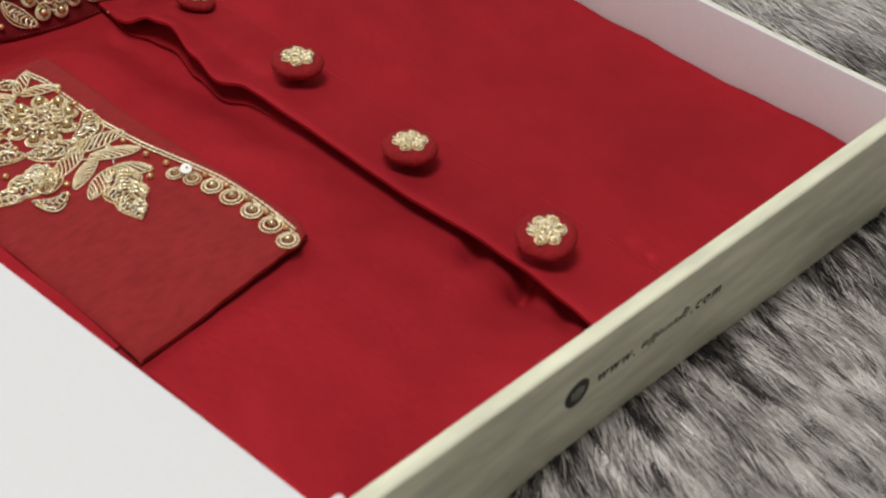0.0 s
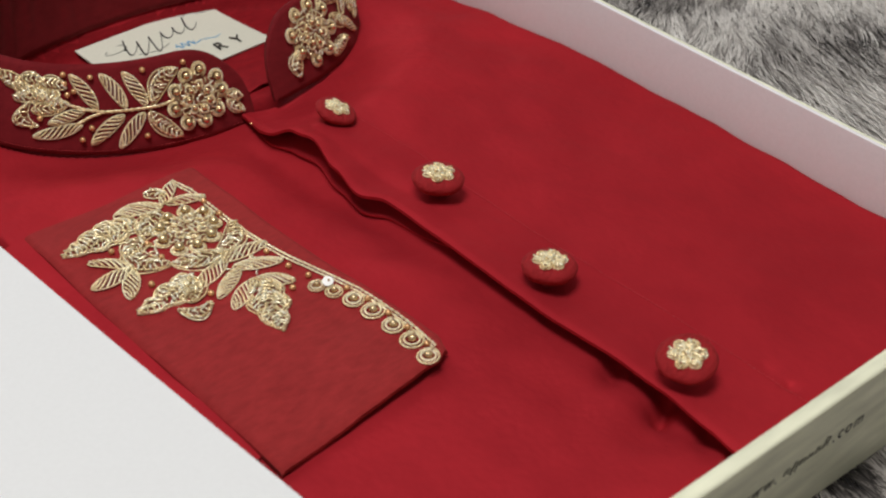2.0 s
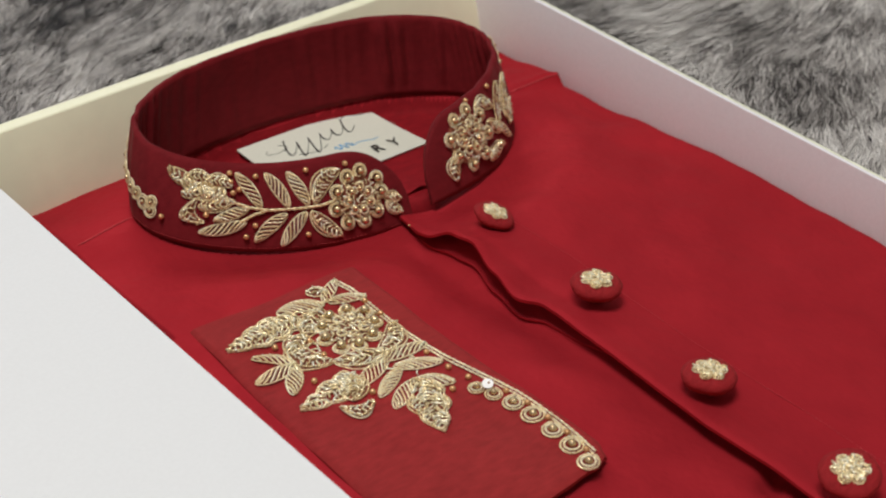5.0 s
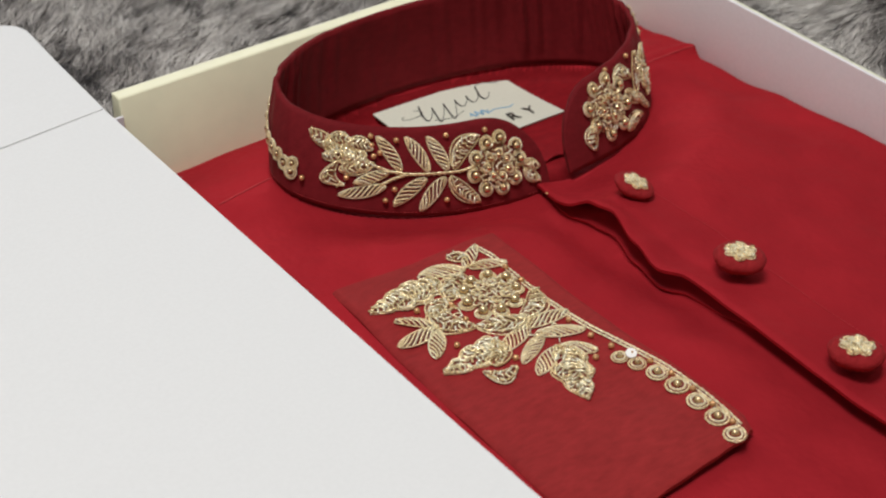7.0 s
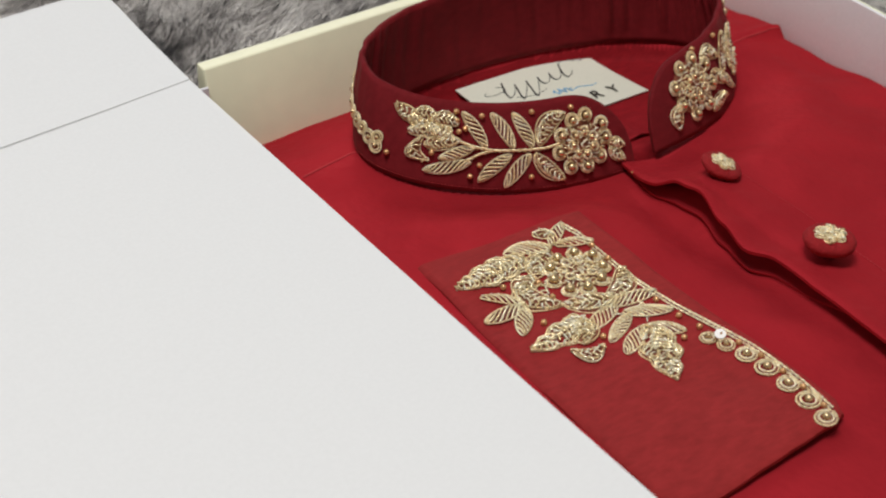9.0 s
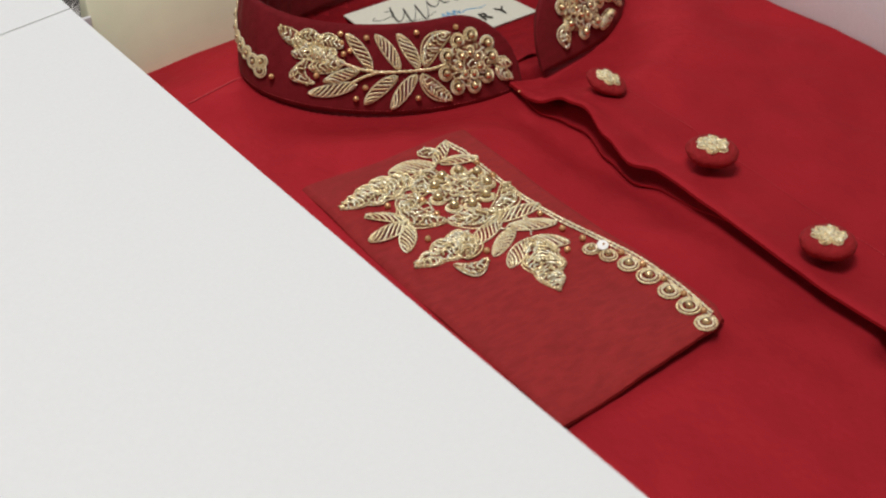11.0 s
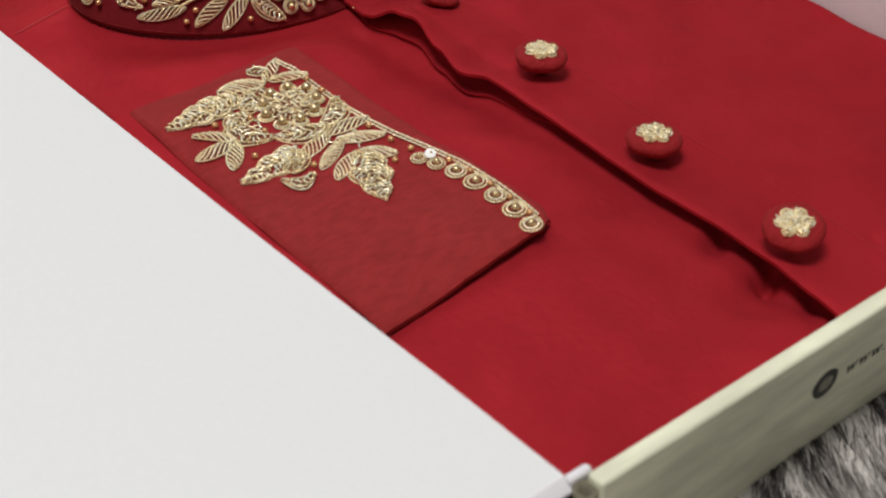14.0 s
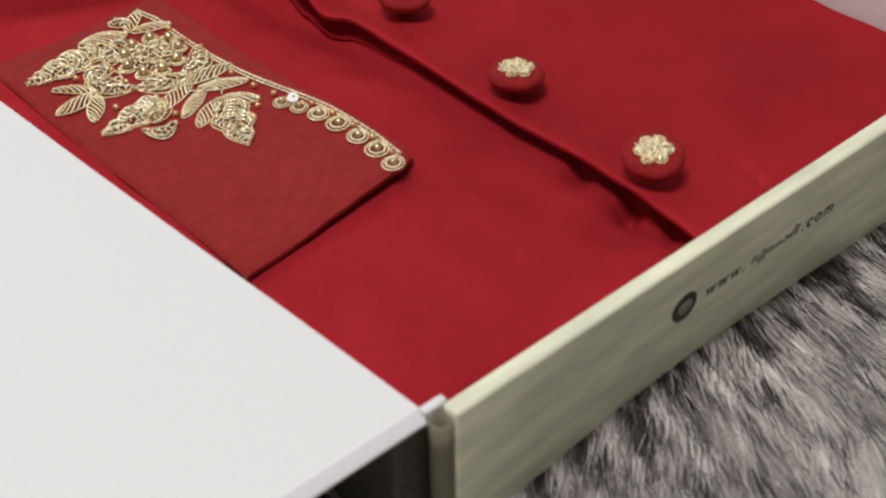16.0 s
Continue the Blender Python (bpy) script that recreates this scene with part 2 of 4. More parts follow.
def fur_rug():
    rug = thing("fur_rug", "long-haired grey, black and white faux fur rug", "rug")
    slab(lambda s, t: (-0.62 + 1.4 * s, -0.52 + 1.4 * t, -0.010), 30, 30, 0.012, "backing", BACKING, rug, "dark woven backing of the fur rug")
    rng = np.random.default_rng(7)
    zones = [(-0.02, 0.40, -0.15, 0.004, 125000), (0.25, 0.54, 0.0, 0.56, 110000), (-0.12, 0.36, 0.355, 0.60, 110000), (-0.20, 0.02, -0.10, 0.06, 12000), (-0.62, 0.78, -0.52, 0.88, 110000)]
    coarse = np.concatenate([np.full(k, float(i == 4)) for i, (a, b, c, d, k) in enumerate(zones)])
    P = np.concatenate([np.stack([rng.uniform(a, b, k), rng.uniform(c, d, k)], 1) for a, b, c, d, k in zones])
    keep = np.array([not in_box(x, y) for x, y in P])
    # the outer rug is sparser, of thicker locks
    inner = np.zeros(len(P), dtype=bool)
    for a, b, c, d, k in zones[:3]:
        inner |= (P[:, 0] > a) & (P[:, 0] < b) & (P[:, 1] > c) & (P[:, 1] < d)
    keep &= ~(inner & (coarse > 0.5)) | (P[:, 0] < -0.008)
    P, coarse = P[keep], coarse[keep]
    count = len(P)
    # flow, clump tone and length, all smooth over the rug
    turn = np.array([noise.noise((x * 9, y * 9, 4.1)) for x, y in P])
    fine = np.array([noise.noise((x * 60, y * 60, 9.7)) for x, y in P])
    patch = np.array([noise.noise((x * 18, y * 18, 2.2)) for x, y in P])
    small = np.array([noise.noise((x * 110, y * 110, 6.0)) for x, y in P])
    streak = np.array([noise.noise((x * 340, y * 340, 5.5)) for x, y in P])
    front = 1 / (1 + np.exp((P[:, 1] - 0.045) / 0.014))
    back = 1 / (1 + np.exp(-(P[:, 1] - 0.362) / 0.006))
    beside = np.clip(1 - front - back, 0, 1)
    ahead = radians(1) * (234 + 14 * np.clip(P[:, 0] / 0.3, 0, 1))
    fan = radians(1) * (250 - 58 * np.clip((P[:, 1] - 0.08) / 0.28, -0.1, 1))
    lie = front[:, None] * np.stack([np.cos(ahead), np.sin(ahead)], 1) + beside[:, None] * np.stack([np.cos(fan), np.sin(fan)], 1) + back[:, None] * [cos(radians(219)), sin(radians(219))]
    ang = np.arctan2(lie[:, 1], lie[:, 0]) + (0.60 - 0.28 * front) * turn + 0.24 * fine + rng.normal(0, 0.13, count)
    length = rng.uniform(0.013, 0.026, count) * (1 + 0.25 * fine) * (1 - 0.18 * front + 0.25 * beside)
    length = length * (1 + 0.7 * coarse)
    # strands that would run into the box lie along its walls instead
    tip = P + np.stack([np.cos(ang), np.sin(ang)], 1) * (length * 1.12)[:, None]
    blocked = (P[:, 0] > -0.008) & (tip[:, 0] > -0.004) & (tip[:, 0] < 0.2575) & (tip[:, 1] > -0.004) & (tip[:, 1] < 0.371 + 0.06 * np.maximum(0, tip[:, 0]))
    along_wall = np.where(P[:, 1] > 0.3675, radians(186), radians(272))
    along_wall = np.where((P[:, 1] > 0.3675) & (P[:, 0] > 0.2545), radians(330), along_wall)
    along_wall = np.where(P[:, 1] < 0.003, radians(215), along_wall)
    ang = np.where(blocked, along_wall + rng.normal(0, 0.05, count), ang)
    length = np.where(blocked, length * 0.8, length)
    wide = rng.uniform(0.00013, 0.00034, count) * (1 + 0.05 * front + 0.35 * beside + 2.6 * coarse)
    # Contact shade is painted in: tone drops along the front wall's foot.
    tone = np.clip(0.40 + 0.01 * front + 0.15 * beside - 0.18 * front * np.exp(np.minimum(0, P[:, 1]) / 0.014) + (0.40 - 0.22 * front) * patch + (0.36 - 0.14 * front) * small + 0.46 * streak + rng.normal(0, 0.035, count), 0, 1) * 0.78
    base_z = np.array([rug_height(x, y) for x, y in P]) - 0.0005
    rise = rng.uniform(0.12, 0.38, count) * (1 - 0.6 * front)
    near = np.exp(-np.maximum(0, np.maximum(np.maximum(0.001 - P[:, 1], P[:, 0] - 0.2545), P[:, 1] - 0.3675)) / 0.012)
    rise += 0.22 * near * (1 - front)
    base_z += 0.0030 * near * (1 - front) - 0.0020 * near * front
    flow = np.stack([np.cos(ang), np.sin(ang)], 1)
    side = np.stack([-np.sin(ang), np.cos(ang)], 1)
    steps = np.array([0.0, 0.35, 0.7, 1.0])
    rows = []
    for s in steps:
        run = length * (s * (0.55 + 0.45 * s))
        up = length * rise * (s - 0.42 * s * s)
        bend = side * ((0.16 - 0.06 * front) * length * s * s * np.sin(9 * fine + 3 * small))[:, None]
        centre = np.concatenate([P + flow * run[:, None] + bend, (base_z + up)[:, None]], 1)
        half = (wide * (1 - 0.8 * s))[:, None]
        cross = np.concatenate([side * half, np.zeros((count, 1))], 1)
        rows.append((centre - cross, centre + cross) if s < 1 else (centre,))
    co = np.stack([rows[0][0], rows[0][1], rows[1][0], rows[1][1], rows[2][0], rows[2][1], rows[3][0]], 1)
    tri = np.array([[0, 1, 3], [0, 3, 2], [2, 3, 5], [2, 5, 4], [4, 5, 6]])
    index = (np.arange(count)[:, None, None] * 7 + tri[None]).reshape(-1)
    me = bpy.data.meshes.new("fur")
    me.vertices.add(count * 7)
    me.vertices.foreach_set("co", co.reshape(-1).astype(np.float32))
    me.loops.add(len(index))
    me.loops.foreach_set("vertex_index", index.astype(np.int32))
    me.polygons.add(len(index) // 3)
    me.polygons.foreach_set("loop_start", np.arange(0, len(index), 3, dtype=np.int32))
    me.polygons.foreach_set("use_smooth", np.ones(len(index) // 3, dtype=bool))
    me.update(calc_edges=True)
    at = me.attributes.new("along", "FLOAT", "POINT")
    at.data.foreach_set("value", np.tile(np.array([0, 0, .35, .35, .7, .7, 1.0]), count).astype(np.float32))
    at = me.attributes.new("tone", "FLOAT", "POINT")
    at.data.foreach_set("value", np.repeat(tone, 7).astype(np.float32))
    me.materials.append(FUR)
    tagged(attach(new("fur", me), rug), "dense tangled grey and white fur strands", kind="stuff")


fur_rug()

# ---------------------------------------------------------------- gift box
RIM = 0.0451
DEEP = 0.3585


def gift_box():
    box = thing("gift_box", "open cream and white cardboard gift box lying on fur", "box")
    def leaning(bm):
        """The front wall swells outward towards its rim, and is upright at its hinge end."""
        for v in bm.verts:
            k = step(0.0, 0.09, v.co.x)
            dz = v.co.z - 0.0257
            v.co.y -= (1 - k) * 0.0027 + k * (0.14 * dz if dz > 0 else 0.05 * dz)
        return bm
    def front_board():
        bm = rounded_box((0.2530, 0.0054, RIM + 0.008), (0.12775, 0.0027, (RIM - 0.008) / 2), 0.0013, 3)
        cuts = [((0.01 * i, 0, 0), (1, 0, 0)) for i in range(1, 10)] + [((0, 0, z), (0, 0, 1)) for z in (0.0257, 0.033)]
        for at, normal in cuts:
            bmesh.ops.bisect_plane(bm, geom=bm.verts[:] + bm.edges[:] + bm.faces[:], plane_co=at, plane_no=normal)
        return leaning(bm)
    def slanted():
        bm = rounded_box((0.2525, 0.0062, RIM + 0.008), (0.1268, DEEP + 0.0058, (RIM - 0.008) / 2), 0)
        for v in bm.verts:
            if v.co.y < DEEP + 0.004 and v.co.z < 0.01:
                v.co.y -= 0.0152
        bmesh.ops.bevel(bm, geom=bm.edges[:], offset=0.0007, segments=2, affect="EDGES", profile=0.6)
        for v in bm.verts:
            v.co.y += 0.060 * max(0.0, v.co.x)
        return bm
    front = part("front_wall", front_board(), PAPER, box, "cream pearl paper wall with black printing")
    back = part("back_wall", slanted(), CREAM, box, "cream pearl paper wall, folded double")
    part("side_wall", rounded_box((0.0016, 0.371, RIM + 0.008), (0.2516, 0.1875, (RIM - 0.008) / 2), 0.0004), LINER, box, "white lined side wall")
    part("side_facing", rounded_box((0.0012, 0.380, RIM + 0.0076), (0.2531, 0.1885, (RIM - 0.0078) / 2), 0.0003), PAPER, box, "thin cream paper facing of the side wall")
    part("hinge_wall", rounded_box((0.003, 0.350, RIM + 0.004), (-0.0112, 0.180, (RIM - 0.0095) / 2), 0.0004), SHADED_BOARD, box, "board wall under the lid hinge, coloured dark for its shade")
    part("bottom", rounded_box((0.252, 0.372, 0.002), (0.1255, 0.184, -0.0065), 0), LINER, box, "white box bottom")
    # front corner's panel beside the hinge, coloured dark for the shade in that gap
    part("corner_flap", rounded_box((0.0148, 0.0012, RIM + 0.003), (-0.0039, 0.0066, (RIM - 0.009) / 2), 0.0004), SHADED_BOARD, box, "board panel filling the corner gap, coloured dark for its shade")
    # the front corner's board rolled into a hollow post
    vs, fs = [], []
    seg, rings = 28, 6
    for inner in (0, 1):
        for i in range(rings + 1):
            q = i / rings
            for j in range(seg):
                a = 2 * pi * j / seg
                r = (1 - 0.30 * inner) * (1 + 0.05 * sin(2 * a + 1 + 2 * q))
                vs.append(Vector((-0.0012 + 0.0027 * r * cos(a) + 0.0008 * (1 - q), 0.0004 + 0.0031 * r * sin(a), -0.006 + q * (RIM + 0.0036) + (0.0004 * sin(a + 0.6) if i == rings else 0))))
    at = lambda inner, i, j: (inner * (rings + 1) + i) * seg + j % seg
    for j in range(seg):
        for i in range(rings):
            fs.append([at(0, i, j), at(0, i, j + 1), at(0, i + 1, j + 1), at(0, i + 1, j)])
            fs.append([at(1, i, j), at(1, i + 1, j), at(1, i + 1, j + 1), at(1, i, j + 1)])
        fs.append([at(0, rings, j), at(0, rings, j + 1), at(1, rings, j + 1), at(1, rings, j)])
    attach(new("corner_post", mesh_of("corner_post", vs, fs, BOARD)), box, "worn tan board rolled at the front corner")
    part("corner_flap", rounded_box((0.0066, 0.0014, RIM - 0.001), (-0.0026, 0.3585, (RIM - 0.011) / 2), 0.0005), LINER, box, "white tucked corner flap")
    # lid: flat board with one end flap folded out, rounded at the corner
    outline = [(-0.0040, 0.0045), (-0.0044, 0.046), (-0.0054, 0.092), (-0.0062, 0.145), (-0.0066, 0.195), (-0.0072, 0.263), (-0.0078, 0.3565)]
    far = -0.285
    ny = 30
    def edge_x(y):
        for (xa, ya), (xb, yb) in zip(outline, outline[1:]):
            if y <= yb:
                return xa + (xb - xa) * (y - ya) / (yb - ya)
        return outline[-1][0]
    def lid_top(s, t):
        y = 0.0045 + t * 0.352
        x0 = edge_x(y)
        x = x0 + s * (far - x0)
        y2 = y + 0.118 * (x - x0) * (t ** 6)
        return (x, y2, RIM + 0.0006 - 0.0012 * s)
    lid = slab(lid_top, 24, ny, 0.0009, "lid", WHITE, box, "smooth matt white inside of the opened lid")
    vs, fs = [], []
    rim_pts = [(-0.0080, 0.3560), (-0.0074, 0.3734), (-0.0066, 0.3990), (-0.0052, 0.4270)]
    for k in range(7):
        a = pi / 2 * k / 6
        rim_pts.append((-0.0051 - 0.012 * (1 - cos(a)), 0.4300 + 0.0115 * sin(a)))
    rim_pts += [(-0.0445, 0.4388), (-0.12, 0.4350), (far + 0.02, 0.425), (far, 0.3225), (-0.0808, 0.3467), (-0.0473, 0.3506)]
    bm = bmesh.new()
    top = [bm.verts.new((x, y, RIM + (0.0011 if y < 0.3565 else 0.0010))) for x, y in rim_pts]
    f = bm.faces.new(top)
    low = bmesh.ops.extrude_face_region(bm, geom=[f])
    for v in low["geom"]:
        if isinstance(v, bmesh.types.BMVert):
            v.co.z -= 0.0022
    flap = part("end_flap", bm, WHITE, lid, "white end flap with rounded corner", smooth=False)
    # rolled white edge along the lid's front, and the paper tip where liner, lid and front wall meet
    bm = rounded_box((0.281, 0.0048, 0.0018), (0, 0, 0), 0.0008, 3)
    bmesh.ops.transform(bm, matrix=Matrix.Translation((-0.1446, 0.0036, RIM - 0.0011)) @ pose(0, 0, 0, 36), verts=bm.verts)
    part("rolled_edge", bm, LINER, lid, "soft turned-down front edge of the white lid")
    part("paper_tip", rounded_box((0.0078, 0.0028, 0.0056), (0.0004, 0.0048, RIM - 0.0034), 0.0012, 3), LINER, box, "frayed white paper tip of the liner")

    # printing on the front wall
    bm = bmesh.new()
    bmesh.ops.create_cone(bm, cap_ends=True, segments=32, radius1=1, radius2=1, depth=1,
                          matrix=Matrix.Translation((0.0880, -0.0001, 0.0257)) @ Matrix.Diagonal((0.0050, 0.0002, 0.0050, 1)) @ pose(0, 0, 0, 90))
    badge = part("printed_badge", leaning(bm), INK, front, "round black printed badge", smooth=False)
    for dx, h in ((-0.0022, 0.003), (-0.0010, 0.0046), (0.0002, 0.0050), (0.0013, 0.0046), (0.0024, 0.003)):
        part("badge_stripe", leaning(rounded_box((0.00022, 0.0002, h), (0.0880 + dx, -0.0003, 0.0257), 0)), PAPER, badge)
    def letters(text, x):
        curve = bpy.data.curves.new("printed_letters", "FONT")
        curve.body, curve.size, curve.shear, curve.space_character, curve.extrude = text, 0.0061, 0.30, 1.28, 0.00003
        curve.materials.append(INK)
        ob = new("printed_letters", curve)
        ob.parent = front
        ob.matrix_basis = pose(x, -0.0003, 0.0240, 90)
    letters("www.", 0.0962)
    letters(".com", 0.1385)
    # slanted strokes in place of the maker's name
    x = 0.1172
    for h in (2.3, 4.4, 2.3, 2.0, 2.3, 4.2):
        for j in (0, 1):
            high = h * 0.0011 * (1 if j == 0 else 0.8)
            bm = rounded_box((0.00042, 0.0002, high), (0, 0, 0), 0)
            bmesh.ops.transform(bm, matrix=Matrix.Translation((x + j * 0.0017, -0.0001, 0.0241 + high / 2 - (0.0014 if h > 4.3 else 0))) @ pose(0, 0, 0, 0, 20, 0), verts=bm.verts)
            part("printed_stroke", leaning(bm), INK, front, smooth=False)
        x += 0.0036
    return box


gift_box()

# ---------------------------------------------------------------- kurta
def shoulder_lift(phi):
    """The collar rides up over the folded shoulder on one side."""
    phi = -((-phi) % 360)
    return 0.0054 * step(100, 172, -phi) * (1 - step(182, 285, -phi))


def collar_base(phi):
    a = radians(phi)
    lift = 0.004 * min(1.0, max(0.0, (-phi - 400) / 40))
    left = 0.0018 * bell(phi, -145, 35)
    return Vector((0.1270 + (0.0915 if cos(a) < 0 else 0.0825) * cos(a), 0.304 + (0.043 if sin(a) < 0 else 0.046) * sin(a), 0.0180 + (0.0065 if sin(a) < 0 else -0.0005) * sin(a) + lift + left + shoulder_lift(phi)))


def collar_top(phi):
    a = radians(phi)
    return Vector((0.1270 + (0.0820 if cos(a) < 0 else 0.0812) * cos(a), 0.316 + 0.039 * sin(a), 0.048 + 0.006 * sin(a) - 0.0012 * bell(phi, -262, 30) + 0.92 * shoulder_lift(phi)))


def collar_at(phi, v, off=0.0):
    """A point on the outside of the collar, with its outward normal and the way round."""
    p = collar_base(phi).lerp(collar_top(phi), v)
    along = (collar_base(phi - 1).lerp(collar_top(phi - 1), v) - p).normalized()
    up = (collar_top(phi) - collar_base(phi)).normalized()
    out = up.cross(along).normalized()
    if out.dot(Vector((cos(radians(phi)), sin(radians(phi)), 0))) < 0:
        out = -out
    return p + out * (off + 0.0012 * sin(pi * min(1, max(0, v)))), out, along


def around(x, y):
    """Distance outside the collar's base (negative inside), and the base's height there."""
    dx, dy = x - 0.1270, y - 0.304
    wide = 0.0915 if dx < 0 else 0.0825
    deep = 0.043 if dy < 0 else 0.046
    a = atan2(dy / deep, dx / wide)
    r = hypot(dx / wide, dy / deep)
    size = hypot(wide * cos(a), deep * sin(a))
    return (r - 1) * size, 0.0180 + (0.0065 if sin(a) < 0 else -0.0005) * sin(a) + shoulder_lift(math.degrees(a))


def foot_hollow(x, y):
    """The dip where the cloth is drawn in under the placket's foot: pinched tucks, with soft folds running out from them."""
    deep = 0.0022 * bell(x, 0.1220, 0.0110) * bell(y, 0.047, 0.020)
    for cx, cy, depth, wx, wy in ((0.1185, 0.0455, 0.0066, 0.0075, 0.0038), (0.1200, 0.0670, 0.0044, 0.0080, 0.0042), (0.1180, 0.0285, 0.0030, 0.0060, 0.0040)):
        deep += depth * bell(x, cx, wx) * bell(y - 0.35 * (x - cx), cy, wy)
    for turn, depth, reach in ((3.55, 0.0013, 0.024), (4.05, 0.0015, 0.020), (3.05, 0.0010, 0.022)):
        along = (x - 0.1185) * cos(turn) + (y - 0.0475) * sin(turn)
        off = (y - 0.0475) * cos(turn) - (x - 0.1185) * sin(turn)
        deep += depth * bell(off, 0.0, 0.0022 + 0.16 * max(0.0, along)) * step(0.0, 0.005, along) * (1 - step(0.3 * reach, reach, along))
    return deep


def body_z(x, y):
    d, zc = around(x, y)
    chest = 0.0232 - 0.0020 * step(0.16, 0.25, x) - 0.0030 * step(0.25, 0.33, y) - 0.0035 * step(0.312, 0.345, y)
    chest -= 0.0052 * step(0.205, 0.246, x) * step(0.195, 0.292, y) * (1 - 0.75 * step(0.307, 0.3125, y))
    chest += 0.0012 * bell(y, 0.3122, 0.0028) * step(0.205, 0.220, x)
    chest += 0.0018 * noise.noise((x * 26, y * 22, 0.4)) + 0.0006 * noise.noise((x * 48, y * 40, 6.1)) + 0.0005 * noise.noise((x * 70, y * 60, 3.0))
    chest += step(0.150, 0.185, x) * (0.0016 * noise.noise((x * 34, y * 28, 5.2)) + 0.0007 * noise.noise((x * 80, y * 50, 8.0)))
    for turn, deep in ((-0.55, 0.0014), (-0.95, 0.0018), (-1.35, 0.0012)):
        away = (x - 0.150) * cos(turn) + (y - 0.268) * sin(turn)
        off = -(x - 0.150) * sin(turn) + (y - 0.268) * cos(turn)
        chest -= deep * bell(off, 0.0, 0.0040 + 0.10 * max(0.0, away)) * step(0.004, 0.016, away) * (1 - step(0.020, 0.055, away))
    # soft hollows beside the placket and at its foot
    chest -= 0.0058 * (0.40 + 0.60 * step(0.13, 0.18, y)) * bell(x, 0.1155, 0.0100) + 0.0030 * bell(x, 0.107, 0.011) * bell(y, 0.215, 0.045)
    chest -= 0.0022 * bell(x, 0.100, 0.010) * bell(y, 0.055, 0.03)
    chest -= 0.0010 * bell(x, 0.1150, 0.0070) * bell(y, 0.037, 0.0050)
    chest += 0.0010 * bell(y - 0.30 * (x - 0.11), 0.053, 0.008) * bell(x, 0.098, 0.014)
    chest -= 0.0010 * bell(y + 0.20 * (x - 0.11), 0.034, 0.007) * bell(x, 0.098, 0.014)
    chest += 0.0009 * bell(y + 0.45 * (x - 0.11), 0.022, 0.007) * bell(x, 0.100, 0.011)
    chest += 0.0007 * bell(x + 0.45 * y, 0.137, 0.009) * bell(y, 0.075, 0.03)
    chest -= 0.0007 * bell(x - 0.5 * y, 0.062, 0.007) * bell(y, 0.06, 0.03)
    chest += 0.0012 * noise.noise((x * 34, y * 72, 2.7)) * bell(x, 0.103, 0.014) * step(0.03, 0.06, y) * (1 - step(0.19, 0.23, y))
    # small pinches at the foot of the placket's seam
    chest -= 0.0016 * bell(x, 0.1497, 0.0024) * bell(y, 0.0240, 0.0024) + 0.0012 * bell(x, 0.1515, 0.0030) * bell(y, 0.0340, 0.0035)
    chest -= foot_hollow(x, y)
    z = zc + 0.0006 + (chest - zc) * step(0.0, 0.038, d) if d > 0 else zc + 0.0006 - 0.0016 * step(0.0010, 0.0030, -d)
    if d < 0:
        z += (0.0104 - z) * step(0.0, 0.0060, -d)
    z -= 0.008 * (1 - step(0.0, 0.004, x - 0.0060)) ** 2
    z -= 0.006 * (1 - step(0.0, 0.004, 0.2512 - x)) ** 2
    z -= 0.009 * bell(y, 0.2680, 0.0032) * bell(x, 0.1395, 0.0065)
    far = 0.012 * step(0.14, 0.239, x)
    if y > 0.340 and d > 0.003:
        z -= 0.010 * step(0.3425 + far, 0.3490 + far, y)
    return z


def flat_z(x, y):
    """The cloth's height under the placket, which bridges the dip."""
    x = max(x, 0.127)
    return body_z(x, y) + foot_hollow(x, y)


def between(knots, y):
    """A smooth curve through a few (y, value) knots."""
    if y <= knots[0][0]:
        return knots[0][1]
    for (ya, a), (yb, b) in zip(knots, knots[1:]):
        if y <= yb:
            return a + (b - a) * step(ya, yb, y)
    return knots[-1][1]


EDGE = [(0.010, 0.1106), (0.026, 0.1132), (0.045, 0.1156), (0.065, 0.1162), (0.095, 0.1150), (0.125, 0.1151), (0.150, 0.1162), (0.172, 0.1172), (0.182, 0.1134), (0.197, 0.1158), (0.214, 0.1188), (0.224, 0.1178), (0.236, 0.1168), (0.262, 0.1236)]
LIFT = [(0.010, 0.0006), (0.150, 0.0014), (0.172, 0.0018), (0.184, 0.0008), (0.198, 0.0030), (0.213, 0.0064), (0.222, 0.0050), (0.236, 0.0008), (0.262, 0.0004)]


def placket_edge(y):
    return between(EDGE, y)


def placket_lift(y):
    return between(LIFT, y)


# embroidery on the cuff: base and tip in millimetres, width and sideways bow
CUFF_TWIST = [
    (31.0, 196.8, 16.0, 196.5, 6.4, 0.2), (31.6, 196.4, 21.8, 207.8, 4.6, -1.4), (30.9, 195.4, 22.0, 184.3, 5.6, -0.1),
    (58.6, 219.2, 42.7, 224.3, 7.0, -1.6), (59.2, 220.0, 69.8, 228.4, 4.6, 0.2), (60.4, 219.0, 73.0, 214.6, 5.0, 0.9),
    (55.3, 181.4, 72.8, 180.4, 6.2, 0.6), (56.2, 176.6, 71.1, 169.7, 5.9, 0.2), (56.7, 181.1, 41.1, 174.3, 6.0, -0.3),
    (57.8, 175.3, 42.7, 165.7, 5.0, -0.2), (57.7, 167.2, 43.0, 158.1, 5.7, -0.4), (56.7, 166.8, 67.1, 158.3, 6.4, 0.7),
]
